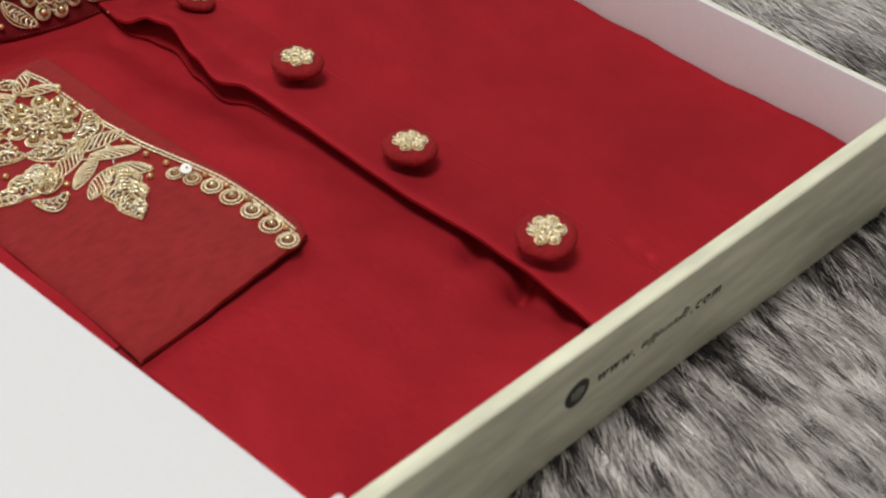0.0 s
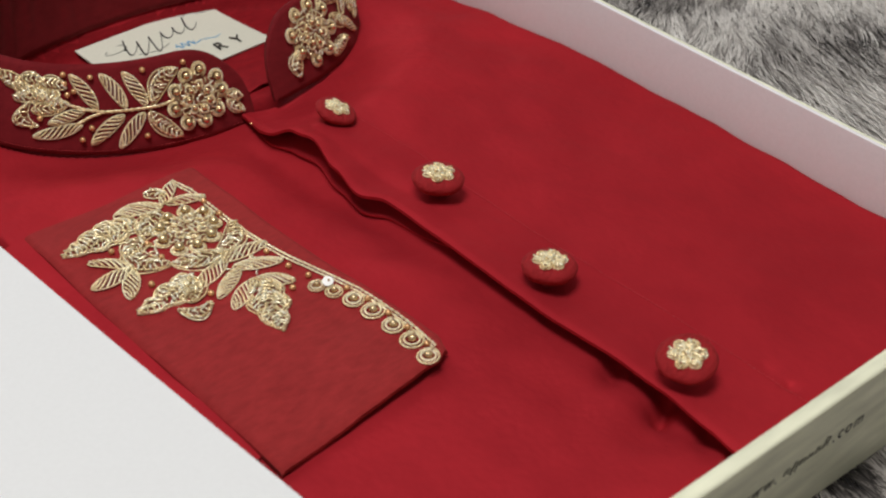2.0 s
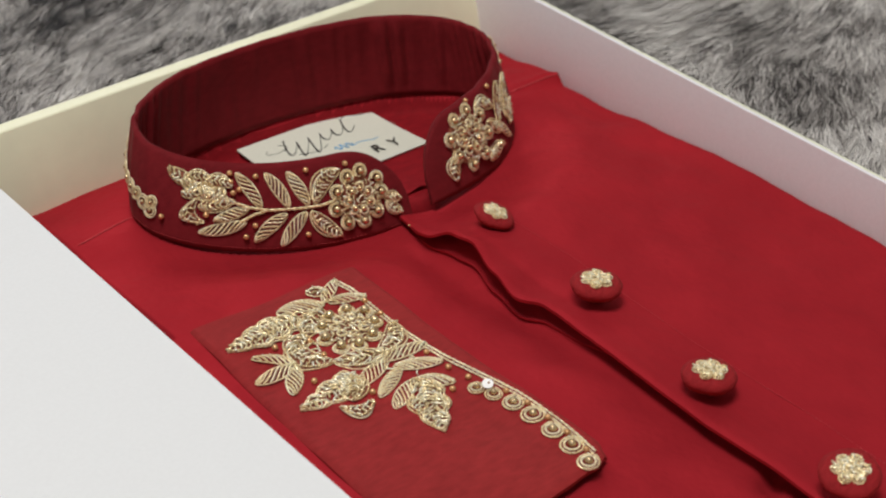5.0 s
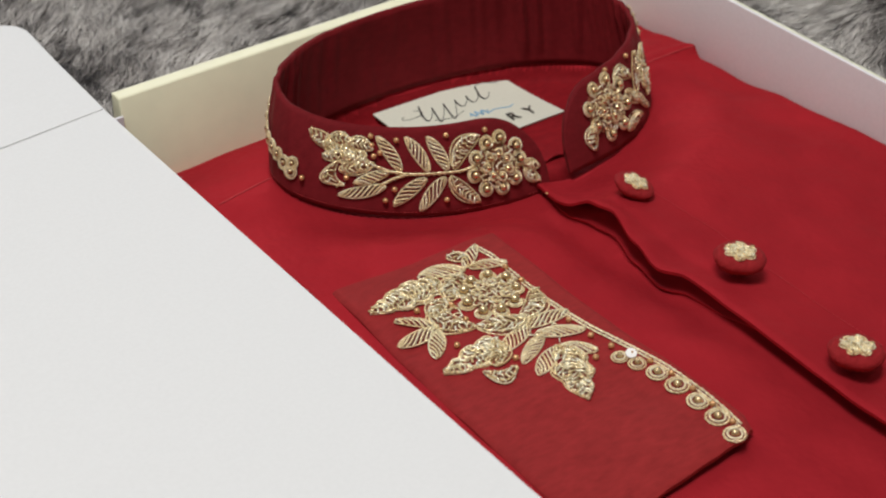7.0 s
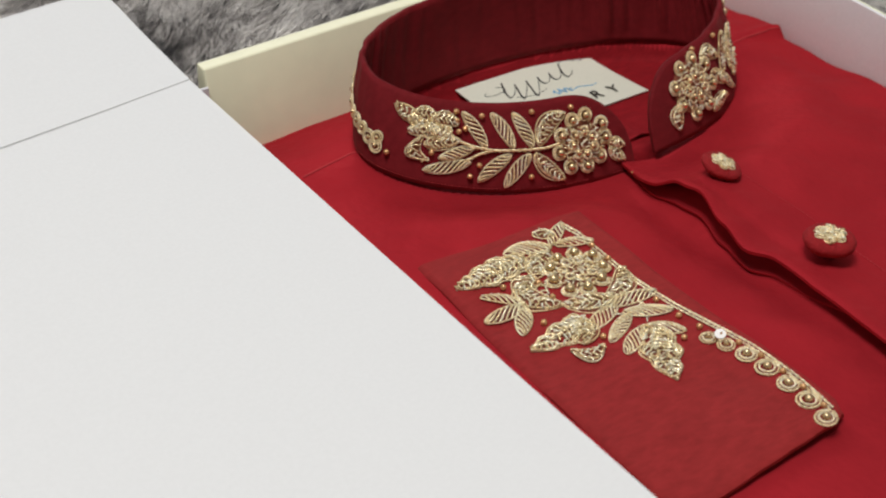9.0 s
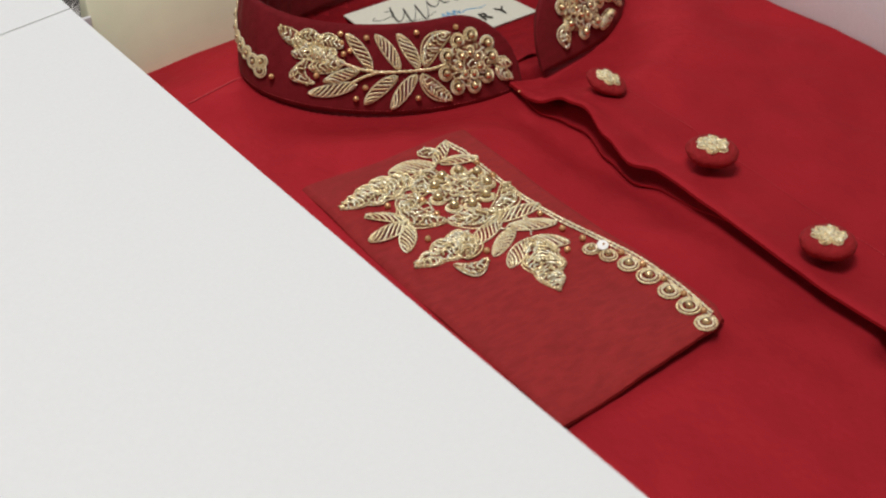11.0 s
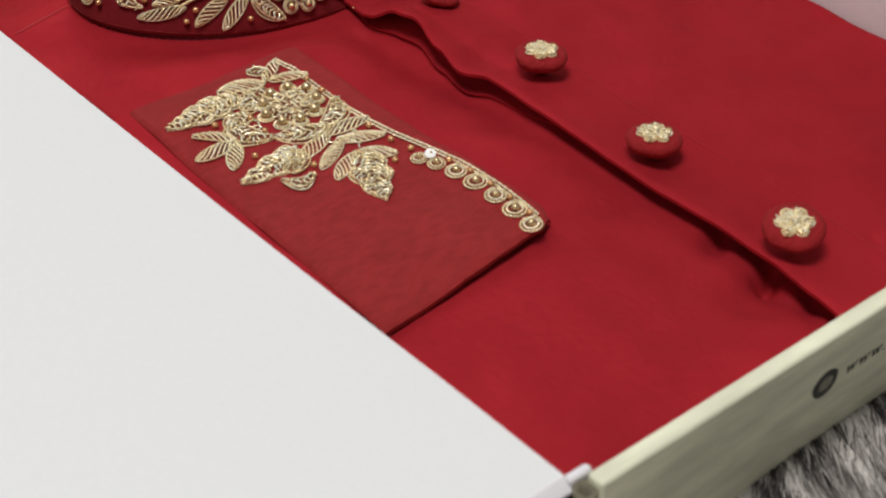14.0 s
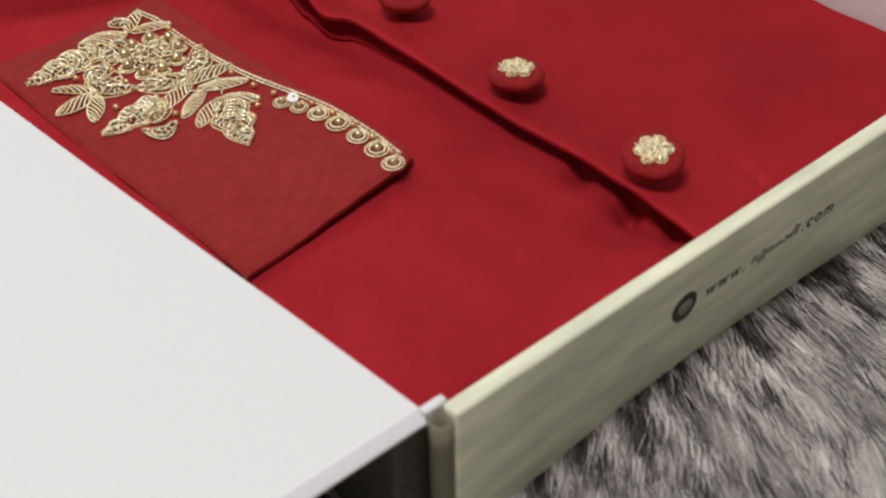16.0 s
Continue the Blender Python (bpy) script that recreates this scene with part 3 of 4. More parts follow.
CUFF_LOBED = [(47.1, 218.1, 17.3, 215.2, 13.5, 0.1, 4), (43.2, 180.5, 19.4, 176.2, 11.5, 1.4, 3), (59.9, 164.5, 48.0, 139.6, 13.8, -1.5, 3)]
CUFF_CURL = [
    (71.2, 197.1, 56.1, 185.5, 6.2, 3.4), (58.4, 184.6, 42.1, 189.8, 7.8, 1.2), (35.4, 207.1, 41.8, 190.0, 8.5, -4.2), (42.0, 208.7, 32.8, 202.7, 6.4, 0.2),
    (29.6, 169.2, 40.0, 165.8, 4.8, -4.2), (42.5, 181.1, 35.1, 169.4, 7.8, 0.1), (56.3, 216.9, 43.3, 206.8, 6.8, -1.8), (63.3, 224.0, 57.2, 228.1, 4.4, -0.6),
]
CUFF_FLOWER = (57.0, 202.3)
CUFF_PEARLS = [(55.4, 211.4), (62.4, 211.2), (66.8, 207.0), (65.8, 199.9), (60.8, 194.2), (53.8, 192.3), (48.3, 194.8), (46.7, 201.5), (49.9, 207.9)]
CUFF_BEADS = [(30.9, 208.0), (42.2, 204.2), (41.6, 195.3), (30.8, 185.2), (42.2, 169.2), (70.8, 212.4), (70.6, 203.2), (69.4, 176.2), (70.2, 165.7),
              (63.6, 155.2), (71.5, 157.1), (77.0, 134.4), (76.8, 124.4), (76.6, 115.2), (75.8, 105.5), (76.0, 143.4)]
CUFF_CORD = [(69.8, 228.6), (71.8, 220.9), (71.6, 210.4), (71.4, 202.1), (71.3, 195.7), (71.6, 189.0), (72.1, 184.2), (72.2, 179.0), (73.2, 172.2), (75.1, 163.6), (76.5, 155.2),
             (77.7, 148.8), (78.8, 140.8), (79.3, 132.0), (79.0, 121.0), (78.6, 111.0), (77.6, 103.4)]
CUFF_DROPS = [(69.9, 151.0), (72.2, 145.1), (73.9, 137.5), (74.5, 128.8), (73.9, 118.8), (73.8, 109.8), (72.0, 100.4)]
# on the collar: angle round it and height from 0 (seam) to 1 (top edge), width and bow in millimetres
COLLAR_TWIST = [
    (-129.5, 0.50, -136.0, 0.88, 5.0, -0.5), (-121.5, 0.50, -127.0, 0.88, 5.2, -0.6), (-116.0, 0.50, -120.5, 0.88, 5.4, -0.4),
    (-133.0, 0.50, -144.5, 0.33, 4.4, 0.1), (-134.5, 0.33, -150.0, 0.17, 4.9, 0.5), (-122.5, 0.42, -132.5, 0.12, 5.4, -0.5),
    (-117.0, 0.42, -125.0, 0.07, 5.6, -0.3), (-149.0, 0.68, -139.0, 0.56, 4.6, 0.2), (-404.5, 0.46, -396.0, 0.16, 4.4, 0.3),
]
COLLAR_CURL = [
    (-114.5, 0.51, -105.5, 0.82, 7.4, 2.6), (-116.0, 0.41, -108.5, 0.11, 6.2, -1.1), (-95.0, 0.38, -90.6, 0.32, 4.4, 0.5), (-95.0, 0.33, -91.0, 0.17, 4.4, -0.5),
    (-150.5, 0.71, -161.0, 0.82, 5.0, 0.3), (-154.5, 0.71, -144.0, 0.77, 5.0, 2.0), (-147.0, 0.74, -137.6, 0.74, 5.2, 1.4),
    (-155.5, 0.57, -145.5, 0.62, 4.4, 0.5), (-150.0, 0.55, -148.0, 0.29, 5.6, -4.8), (-149.5, 0.46, -137.5, 0.57, 5.0, -0.5),
    (-415.0, 0.80, -405.0, 0.68, 6.2, 2.3), (-404.0, 0.47, -396.5, 0.86, 5.6, -0.6), (-396.5, 0.40, -386.0, 0.80, 6.4, 0.8), (-394.0, 0.28, -387.0, 0.50, 5.0, 0.5),
    (-411.0, 0.57, -402.0, 0.34, 5.4, 0.1), (-414.0, 0.15, -403.5, 0.21, 5.4, 0.8), (-429.0, 0.44, -431.0, 0.15, 6.8, -1.8),
]
COLLAR_BUD = (-140.0, 0.60, -156.0, 0.70, 7.0, 0.4, 3)
COLLAR_FLOWERS = [(-102.5, 0.46), (-422.0, 0.56)]
COLLAR_PEARLS = [
    [(-104.0, 0.72), (-100.0, 0.75), (-96.0, 0.62), (-95.7, 0.47), (-98.0, 0.28), (-102.0, 0.21), (-106.5, 0.23), (-109.0, 0.40), (-107.8, 0.58)],
    [(-419.5, 0.87), (-425.8, 0.84), (-429.8, 0.65), (-428.3, 0.42), (-423.0, 0.24), (-416.5, 0.28), (-412.6, 0.47), (-413.8, 0.72)],
]
COLLAR_BEADS = [(-138.0, 0.88), (-135.5, 0.70), (-147.0, 0.38), (-132.0, 0.30), (-135.0, 0.17), (-117.5, 0.17), (-115.0, 0.88), (-130.0, 0.85), (-103.5, 0.87), (-164.5, 0.25),
                (-138.0, 0.78), (-137.6, 0.66), (-404.0, 0.92), (-417.5, 0.96)]
COLLAR_SIDE = [(-204.0, 0.64), (-199.0, 0.57), (-194.0, 0.50), (-189.0, 0.45), (-184.0, 0.41), (-179.0, 0.38), (-174.5, 0.33), (-169.5, 0.37), (-170.5, 0.27), (-380.0, 0.86), (-375.0, 0.90), (-370.0, 0.93), (-365.0, 0.95)]
COLLAR_STEM = [(-108.5, 0.50), (-112.5, 0.47), (-116.5, 0.47), (-123.0, 0.47), (-128.0, 0.47), (-132.0, 0.42), (-136.5, 0.33)]
COLLAR_SHOOT = [(-127.5, 0.47), (-133.0, 0.50), (-138.5, 0.56)]

WIRE = 0.00025


class Sewn:
    """Threads gathered into one motif, in metres, flat in x and y and raised in z: cords (0), padding (1) and wire snippets (2)."""

    def __init__(self, seed):
        self.vs, self.fs, self.mats, self.rng = [], [], [], random.Random(seed)

    def mark(self, index):
        self.mats += [index] * (len(self.fs) - len(self.mats))

    def bullion(self, pts, radius=WIRE, index=0, sides=5):
        tube(self.vs, self.fs, pts, radius, sides)
        self.mark(index)

    def rope(self, pts, radius=WIRE):
        """Two plies twisted about each other along pts, which are spaced anew."""
        line = [Vector(p) for p in pts]
        dense = [line[0]]
        for a, b in zip(line, line[1:]):
            count = max(1, round((b - a).length / 0.00032))
            dense += [a.lerp(b, (i + 1) / count) for i in range(count)]
        for phase in (0, pi):
            ply = []
            for i, p in enumerate(dense):
                d = (dense[min(i + 1, len(dense) - 1)] - dense[max(i - 1, 0)]).normalized()
                a = d.cross(Vector((0.1, 0.2, 0.97))).normalized()
                t = i * 1.05 + phase
                ply.append(p + radius * 0.75 * (cos(t) * a + sin(t) * d.cross(a)))
            tube(self.vs, self.fs, ply, radius * 0.78, 4)
        self.mark(0)

    def snippet(self, x, y, z, angle, length, radius=WIRE):
        """A short curved length of coiled wire."""
        sweep = self.rng.uniform(0.5, 1.4) * self.rng.choice((1, -1))
        r = length / abs(sweep)
        pts = []
        for i in range(5):
            t = sweep * (i / 4 - 0.5)
            u, v = r * sin(t) * (1 if sweep > 0 else -1), r * (1 - cos(t)) * (1 if sweep > 0 else -1)
            pts.append((x + u * cos(angle) - v * sin(angle), y + u * sin(angle) + v * cos(angle), z + 0.6 * radius * sin(pi * i / 4)))
        self.bullion(pts, radius * self.rng.uniform(0.85, 1.2), 2)

    def pad(self, length, half, mid, high):
        base = len(self.vs)
        for i in range(13):
            u = 0.02 + 0.96 * i / 12
            for j in range(5):
                v = -1 + j / 2
                self.vs.append(Vector((u * length, mid(u) + v * half(u) * 0.97, 0.0001 + high * (1 - v * v))))
        for i in range(12):
            for j in range(4):
                a = base + i * 5 + j
                self.fs.append([a, a + 5, a + 6, a + 1])
        self.mark(1)

    def dome(self, rx, ry, high):
        base = len(self.vs)
        self.vs.append(Vector((0, 0, high)))
        for k in range(24):
            self.vs.append(Vector((rx * cos(pi * k / 12), ry * sin(pi * k / 12), 0.0001)))
        for k in range(24):
            self.fs.append([base, base + 1 + k, base + 1 + (k + 1) % 24])
        self.mark(1)

    def mesh(self, name):
        me = mesh_of(name, self.vs, self.fs, [GOLD, PADDING, PALE_GOLD])
        me.polygons.foreach_set("material_index", self.mats)
        return me


def rim_lines(length, half, mid, z, scale=1.0):
    count = 26
    us = [0.5 - 0.5 * cos(pi * i / count) for i in range(count + 1)]
    return [[(u * length, mid(u) + sgn * scale * half(u), z) for u in us] for sgn in (1, -1)]


def twist_leaf(length, width, bow, seed):
    """A pointed leaf of slanting bullion threads inside a twisted cord."""
    st = Sewn(seed)
    half = lambda u: 0.47 * width * max(0.0, sin(pi * u ** 0.95)) ** 0.55
    mid = lambda u: 4 * bow * u * (1 - u)
    for line in rim_lines(length, half, mid, 0.0004):
        st.rope(line, WIRE * 1.05)
    count = max(4, round(length / 0.0021))
    lay = (1, -1)[seed % 2]
    for k in range(count):
        u0 = 0.06 + 0.88 * k / (count - 1)
        pts = []
        for j in range(6):
            v = -1 + 2 * j / 5
            u = min(0.97, max(0.03, u0 + lay * v * 0.55 * width / length))
            pts.append((u * length, mid(u) + v * 0.94 * half(u), 0.0006 + 0.0005 * (1 - v * v) * st.rng.uniform(0.8, 1.2)))
        st.rope(pts, WIRE * st.rng.uniform(1.12, 1.28))
    return st.mesh("leaf")


def fill(st, length, half, mid, reach, high, gap=0.0018):
    """Snippets laid close together over a leaf, fanning out from its middle line."""
    rows = max(3, round(length / gap))
    for i in range(rows):
        u = (i + 0.5) / rows
        wide = half(u) * reach
        across = max(1, round(2 * wide / gap))
        for j in range(across):
            v = (j + 0.5) / across * 2 - 1
            x = u * length + st.rng.gauss(0, 0.00014)
            y = mid(u) + v * wide + st.rng.gauss(0, 0.00018)
            lean = (0.85 if v > 0 else -0.85) + st.rng.gauss(0, 0.22)
            st.snippet(x, y, 0.0004 + high * (1 - v * v) + st.rng.uniform(0, 0.0006), lean, st.rng.uniform(0.0022, 0.0030), WIRE * 1.5)


def lobed_leaf(length, width, bow, lobes, seed):
    """A large scalloped leaf: a loop of cord for each lobe, a ribbed heart, and snippets over the rest."""
    st = Sewn(seed)
    half = lambda u: 0.5 * width * max(0.0, sin(pi * u ** 0.70)) ** 0.8 * (0.74 + 0.30 * abs(sin(pi * lobes * u + 0.3)))
    mid = lambda u: 4 * bow * u * (1 - u)
    st.pad(length, half, mid, 0.0002)
    for scale, z in ((1.0, 0.0004), (0.80, 0.0008)):
        for line in rim_lines(length, half, mid, z, scale):
            st.rope(line, WIRE * 1.1)
    for sgn in (1, -1):
        for k in range(lobes):
            u = (k + 0.45) / lobes * 0.92
            r = 0.30 * half(u) + 0.0006
            cy = mid(u) + sgn * 0.52 * half(u)
            st.rope([(u * length + 1.25 * r * cos(t) + 0.3 * r * sin(t), cy + r * sin(t), 0.0009) for t in [2 * pi * i / 14 for i in range(13)]], WIRE * 1.2)
    for k in range(round(0.45 * length / 0.0020)):
        u = 0.08 + 0.42 * k * 0.0020 / (0.45 * length)
        w = 0.34 * half(u) + 0.0005
        st.bullion([(u * length + 0.0007 * v, mid(u) + v * w, 0.0010 + 0.0006 * (1 - v * v)) for v in (-1, -0.5, 0, 0.5, 1)], WIRE * 1.3)
    fill(st, length, half, mid, 0.80, 0.0006)
    return st.mesh("lobed_leaf")


def curl_leaf(length, width, bow, seed):
    """A bowed crescent: two cords round a bed of wire snippets."""
    st = Sewn(seed)
    half = lambda u: 0.5 * width * max(0.0, sin(pi * u ** 0.9)) ** 0.6
    mid = lambda u: 4 * bow * u * (1 - u)
    st.pad(length, half, mid, 0.0002)
    for line in rim_lines(length, half, mid, 0.0004):
        st.rope(line)
    st.rope(rim_lines(length, half, mid, 0.0008, 0.62)[0 if bow > 0 else 1], WIRE * 1.1)
    fill(st, length, half, mid, 0.72, 0.0004)
    return st.mesh("curled_leaf")


def flower_head(points, high, seed, name="flower"):
    """A flower whose rim is a scallop of cord round each bead at points, its heart a dome of snippets."""
    st = Sewn(seed)
    rx = sum(abs(x) for x, y in points) / len(points) * 1.5
    ry = sum(abs(y) for x, y in points) / len(points) * 1.5
    st.dome(rx, ry, 0.0008)
    for x, y in points:
        out = atan2(y, x)
        r = 0.0027
        for rr, z in ((r, 0.0004), (r * 0.76, 0.0008)):
            st.rope([(x + rr * cos(out + t), y + rr * sin(out + t), z) for t in [-2.5 + 5.0 * i / 16 for i in range(17)]], WIRE * 1.15)
    heart_x, heart_y = max(0.002, rx - 0.0006), max(0.002, ry - 0.0006)
    gap = 0.0017
    for i in range(round(2 * heart_x / gap)):
        for j in range(round(2 * heart_y / gap)):
            x, y = (i + 0.5) * gap - heart_x, (j + 0.5) * gap - heart_y
            q = (x / heart_x) ** 2 + (y / heart_y) ** 2
            if q < 1:
                st.snippet(x + st.rng.gauss(0, 0.0003), y + st.rng.gauss(0, 0.0003), 0.0006 + high * (1 - q) + st.rng.uniform(0, 0.0004), st.rng.uniform(0, 2 * pi), st.rng.uniform(0.0018, 0.0026), WIRE * 1.3)
    for k in range(7):
        a = 2 * pi * k / 7
        cx, cy = 0.55 * heart_x * cos(a), 0.55 * heart_y * sin(a)
        st.rope([(cx + 0.0016 * cos(t), cy + 0.0016 * sin(t), 0.0010 + high * 0.8) for t in [2 * pi * i / 10 for i in range(10)]], WIRE * 1.2)
    return st.mesh(name)


def drop_mesh(size, seed):
    """A drop of two cords, its neck towards +x, about a bead."""
    st = Sewn(seed)
    for k, z in ((1.0, 0.0004), (0.68, 0.0007)):
        line = []
        for i in range(25):
            t = 0.06 + (2 * pi - 0.12) * i / 24
            r = size * k * (1 + 0.16 * exp(-(min(t, 2 * pi - t) / 0.5) ** 2))
            line.append((r * cos(t), 0.92 * r * sin(t), z))
        st.rope(line, WIRE * 1.1)
    return st.mesh("bead_drop")


def button_flower(radius):
    """Six petals of looped cord, each packed with pale snippets, round a small eye."""
    st = Sewn(8)
    st.dome(radius * 0.92, radius * 0.92, 0.0006)
    for k in range(6):
        a = 2 * pi * k / 6
        cx, cy = 0.60 * radius * cos(a), 0.60 * radius * sin(a)
        for size, z in ((0.36, 0.0005), (0.24, 0.0009)):
            loop = []
            for i in range(16):
                t = 2 * pi * i / 15
                x, y = 1.15 * size * radius * cos(t), 0.95 * size * radius * sin(t)
                loop.append((cx + x * cos(a) - y * sin(a), cy + x * sin(a) + y * cos(a), z + 0.0002 * sin(t)))
            st.rope(loop, WIRE * 1.1)
        for j in range(9):
            x, y = cx + st.rng.gauss(0, 0.14 * radius), cy + st.rng.gauss(0, 0.14 * radius)
            st.snippet(x, y, 0.0010 + st.rng.uniform(0, 0.0003), a + st.rng.gauss(0, 0.7), 0.0019, WIRE * 1.2)
    for k in range(8):
        st.snippet(st.rng.gauss(0, 0.1 * radius), st.rng.gauss(0, 0.1 * radius), 0.0012, st.rng.uniform(0, 6.3), 0.0016)
    return st.mesh("stitched_flower")


def bead_mesh(name, mat):
    bm = bmesh.new()
    bmesh.ops.create_uvsphere(bm, u_segments=14, v_segments=9, radius=1.0)
    me = bpy.data.meshes.new(name)
    bm.to_mesh(me)
    bm.free()
    me.materials.append(mat)
    me.polygons.foreach_set("use_smooth", [True] * len(me.polygons))
    return me


PEARL_MESH, AMBER_MESH = bead_mesh("pearl", PEARL), bead_mesh("bead", AMBER)
BUTTON_BLOOM = button_flower(0.0053)


def frame_at(origin, x_axis, normal, sx, sy, sz):
    x = x_axis.normalized()
    z = (normal - x * normal.dot(x)).normalized()
    y = z.cross(x)
    m = Matrix((x, y, z)).transposed().to_4x4()
    return Matrix.Translation(origin) @ m @ Matrix.Diagonal((sx, sy, sz, 1))


def stitched(mesh, name, parent, m, label=""):
    ob = new(name, mesh)
    ob.parent = parent
    ob.matrix_basis = m
    return tagged(ob, label)


def sew_leaf(mesh_maker, name, parent, a, b, normal, seed, *shape):
    """Makes one leaf of its true size and lays it from a to b."""
    return stitched(mesh_maker((b - a).length, *shape, seed), name, parent, frame_at(a, b - a, normal, 1, 1, 1))


def kurta():
    k = thing("kurta", "folded crimson satin kurta with gold embroidery, in the box", "garment")

    body = slab(lambda s, t: (lambda x, y: (x, y, body_z(x, y)))(0.0060 + s * 0.2452, 0.0045 + t * (0.3465 + 0.012 * step(0.55, 0.95, s))), 170, 240, 0.003, "body", RED, k, "smooth crimson satin front of the kurta")
    # inside the neck the cloth's dull reverse shows, darkened for the collar's shade
    body.data.materials.append(SHADED_REVERSE)
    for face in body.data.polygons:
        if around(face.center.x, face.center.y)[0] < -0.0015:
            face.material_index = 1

    # under layer of the opening, then the placket on top of it
    def under(s, t):
        y = 0.120 + t * 0.138
        x = placket_edge(y) + 0.0020 - 0.0008 * bell(y, 0.195, 0.034) + 0.0050 * (1 - step(0.125, 0.165, y)) + s * 0.014
        low = body_z(x, y) + 0.0006
        edge = placket_edge(y)
        high = flat_z(edge, y) + 0.0030 + placket_lift(y)
        return (x, y, low + 0.14 * max(0.0, high - low) * (1 - s) * step(0.150, 0.185, y))
    slab(under, 10, 110, 0.0007, "under_placket", RED, k, "crimson under layer of the front opening")

    def placket(s, t):
        y = 0.0048 + t * 0.2575
        x0 = placket_edge(y)
        x1 = 0.1474 + 0.0008 * sin(y * 40) - 0.0072 * step(0.24, 0.262, y)
        x = x0 + s * (x1 - x0)
        roll = -0.0009 * (1 - step(0.0, 0.07, s))
        return (x, y, flat_z(x, y) + 0.0012 + (0.0032 + placket_lift(y)) * (1 - s) ** 1.6 + roll)
    slab(placket, 20, 160, 0.0012, "placket", RED, k, "crimson satin button placket with a lifted edge")

    # cuff and the sleeve under it
    def cuff_top(x, y):
        s, t = (x - 0.0105) / 0.0723, (y - 0.096) / 0.137
        rise = (0.25 + 0.75 * step(0.0, 0.8, s)) * (1 - step(0.0, 0.35, t))
        return body_z(min(max(x, 0.017), 0.090), y) + 0.0022 + 0.0026 * rise
    def quad(s, t):
        lo = Vector((0.0094, 0.0915)).lerp(Vector((0.0828, 0.0985)), s)
        hi = Vector((0.0138, 0.2335)).lerp(Vector((0.0812, 0.2322)), s)
        return lo.lerp(hi, t)
    def sleeve_sheet(s, t):
        p = quad(-0.12 + 1.140 * s, 0.07 + 0.93 * t)
        return (p.x, p.y, body_z(min(max(p.x, 0.0085), 0.090), p.y) + 0.0010)
    slab(sleeve_sheet, 20, 30, 0.0010, "sleeve", RED, k, "crimson satin sleeve folded under its cuff")
    def cuff_sheet(s, t):
        p = quad(s, t)
        p += Vector((-0.0026, 0.0020)) * step(0.86, 1.0, s) * (1 - step(0.0, 0.075, t))
        # edges rolled over, and a slow wave in the cloth
        roll = 0.0007 * (1 - step(0.0, 0.018, t)) ** 2 + 0.0013 * (1 - step(0.0, 0.03, 1 - s)) ** 2 + 0.0011 * (1 - step(0.0, 0.03, s)) ** 2
        wave = 0.0005 * noise.noise((p.x * 55, p.y * 40, 5.0))
        p += Vector((0, 0.0006 * noise.noise((p.x * 90, 2.0, 1.0)) * (1 - t)))
        return (p.x, p.y, cuff_top(p.x, p.y) - roll + wave)
    cuff = slab(cuff_sheet, 60, 100, 0.0014, "cuff", CUFF_RED, k, "rust red raw silk cuff with gold embroidery")

    up = Vector((0, 0, 1))
    mm = 0.001
    def on_cuff(x, y, off=0.0):
        x, y = x - 0.0004, y - 0.0006
        return Vector((x, y, cuff_top(x, y) + 0.0002 + off))
    for i, (x0, y0, x1, y1, w, bow) in enumerate(CUFF_TWIST):
        sew_leaf(twist_leaf, "leaf", cuff, on_cuff(x0 * mm, y0 * mm), on_cuff(x1 * mm, y1 * mm), up, 40 + i, 1.02 * w * mm, bow * mm)
    for i, (x0, y0, x1, y1, w, bow, lobes) in enumerate(CUFF_LOBED):
        sew_leaf(lobed_leaf, "lobed_leaf", cuff, on_cuff(x0 * mm, y0 * mm), on_cuff(x1 * mm, y1 * mm), up, 70 + i, w * mm, bow * mm, lobes)
    for i, (x0, y0, x1, y1, w, bow) in enumerate(CUFF_CURL):
        sew_leaf(curl_leaf, "curled_leaf", cuff, on_cuff(x0 * mm, y0 * mm), on_cuff(x1 * mm, y1 * mm), up, 80 + i, 1.32 * w * mm, bow * mm)
    fx, fy = CUFF_FLOWER
    around_it = [((x - fx) * mm, (y - fy) * mm) for x, y in CUFF_PEARLS]
    stitched(flower_head(around_it, 0.0009, 5), "flower", cuff, frame_at(on_cuff(fx * mm, fy * mm), Vector((1, 0, 0)), up, 1, 1, 1), "raised gold thread flower with beads")
    for x, y in CUFF_PEARLS:
        stitched(PEARL_MESH, "pearl", cuff, frame_at(on_cuff(x * mm, y * mm, 0.0019), Vector((1, 0, 0)), up, 0.0017, 0.0017, 0.0015))
    for x, y in CUFF_BEADS:
        stitched(AMBER_MESH, "bead", cuff, frame_at(on_cuff(x * mm, y * mm, 0.0007), Vector((1, 0, 0)), up, 0.0011, 0.0011, 0.0011))
    ground = Sewn(21)
    for ex, ey in ((44, 214), (41, 203), (45, 187), (57, 183), (67, 190), (64, 217), (38, 198), (69, 206), (52, 172), (49, 221), (64, 177), (62, 168), (52, 188), (46, 208)):
        for i in range(6):
            q = ground.rng.uniform(0.75, 1.0)
            p = on_cuff((fx + (ex - fx) * q + ground.rng.gauss(0, 1.3)) * mm, (fy + (ey - fy) * q + ground.rng.gauss(0, 1.3)) * mm, 0.0004)
            ground.snippet(p.x, p.y, p.z, ground.rng.uniform(0, 6.3), 0.0026, WIRE * 1.2)
    tagged(attach(new("filling_stitches", ground.mesh("filling_stitches")), cuff), "loose pale gold wire curls", kind="stuff")
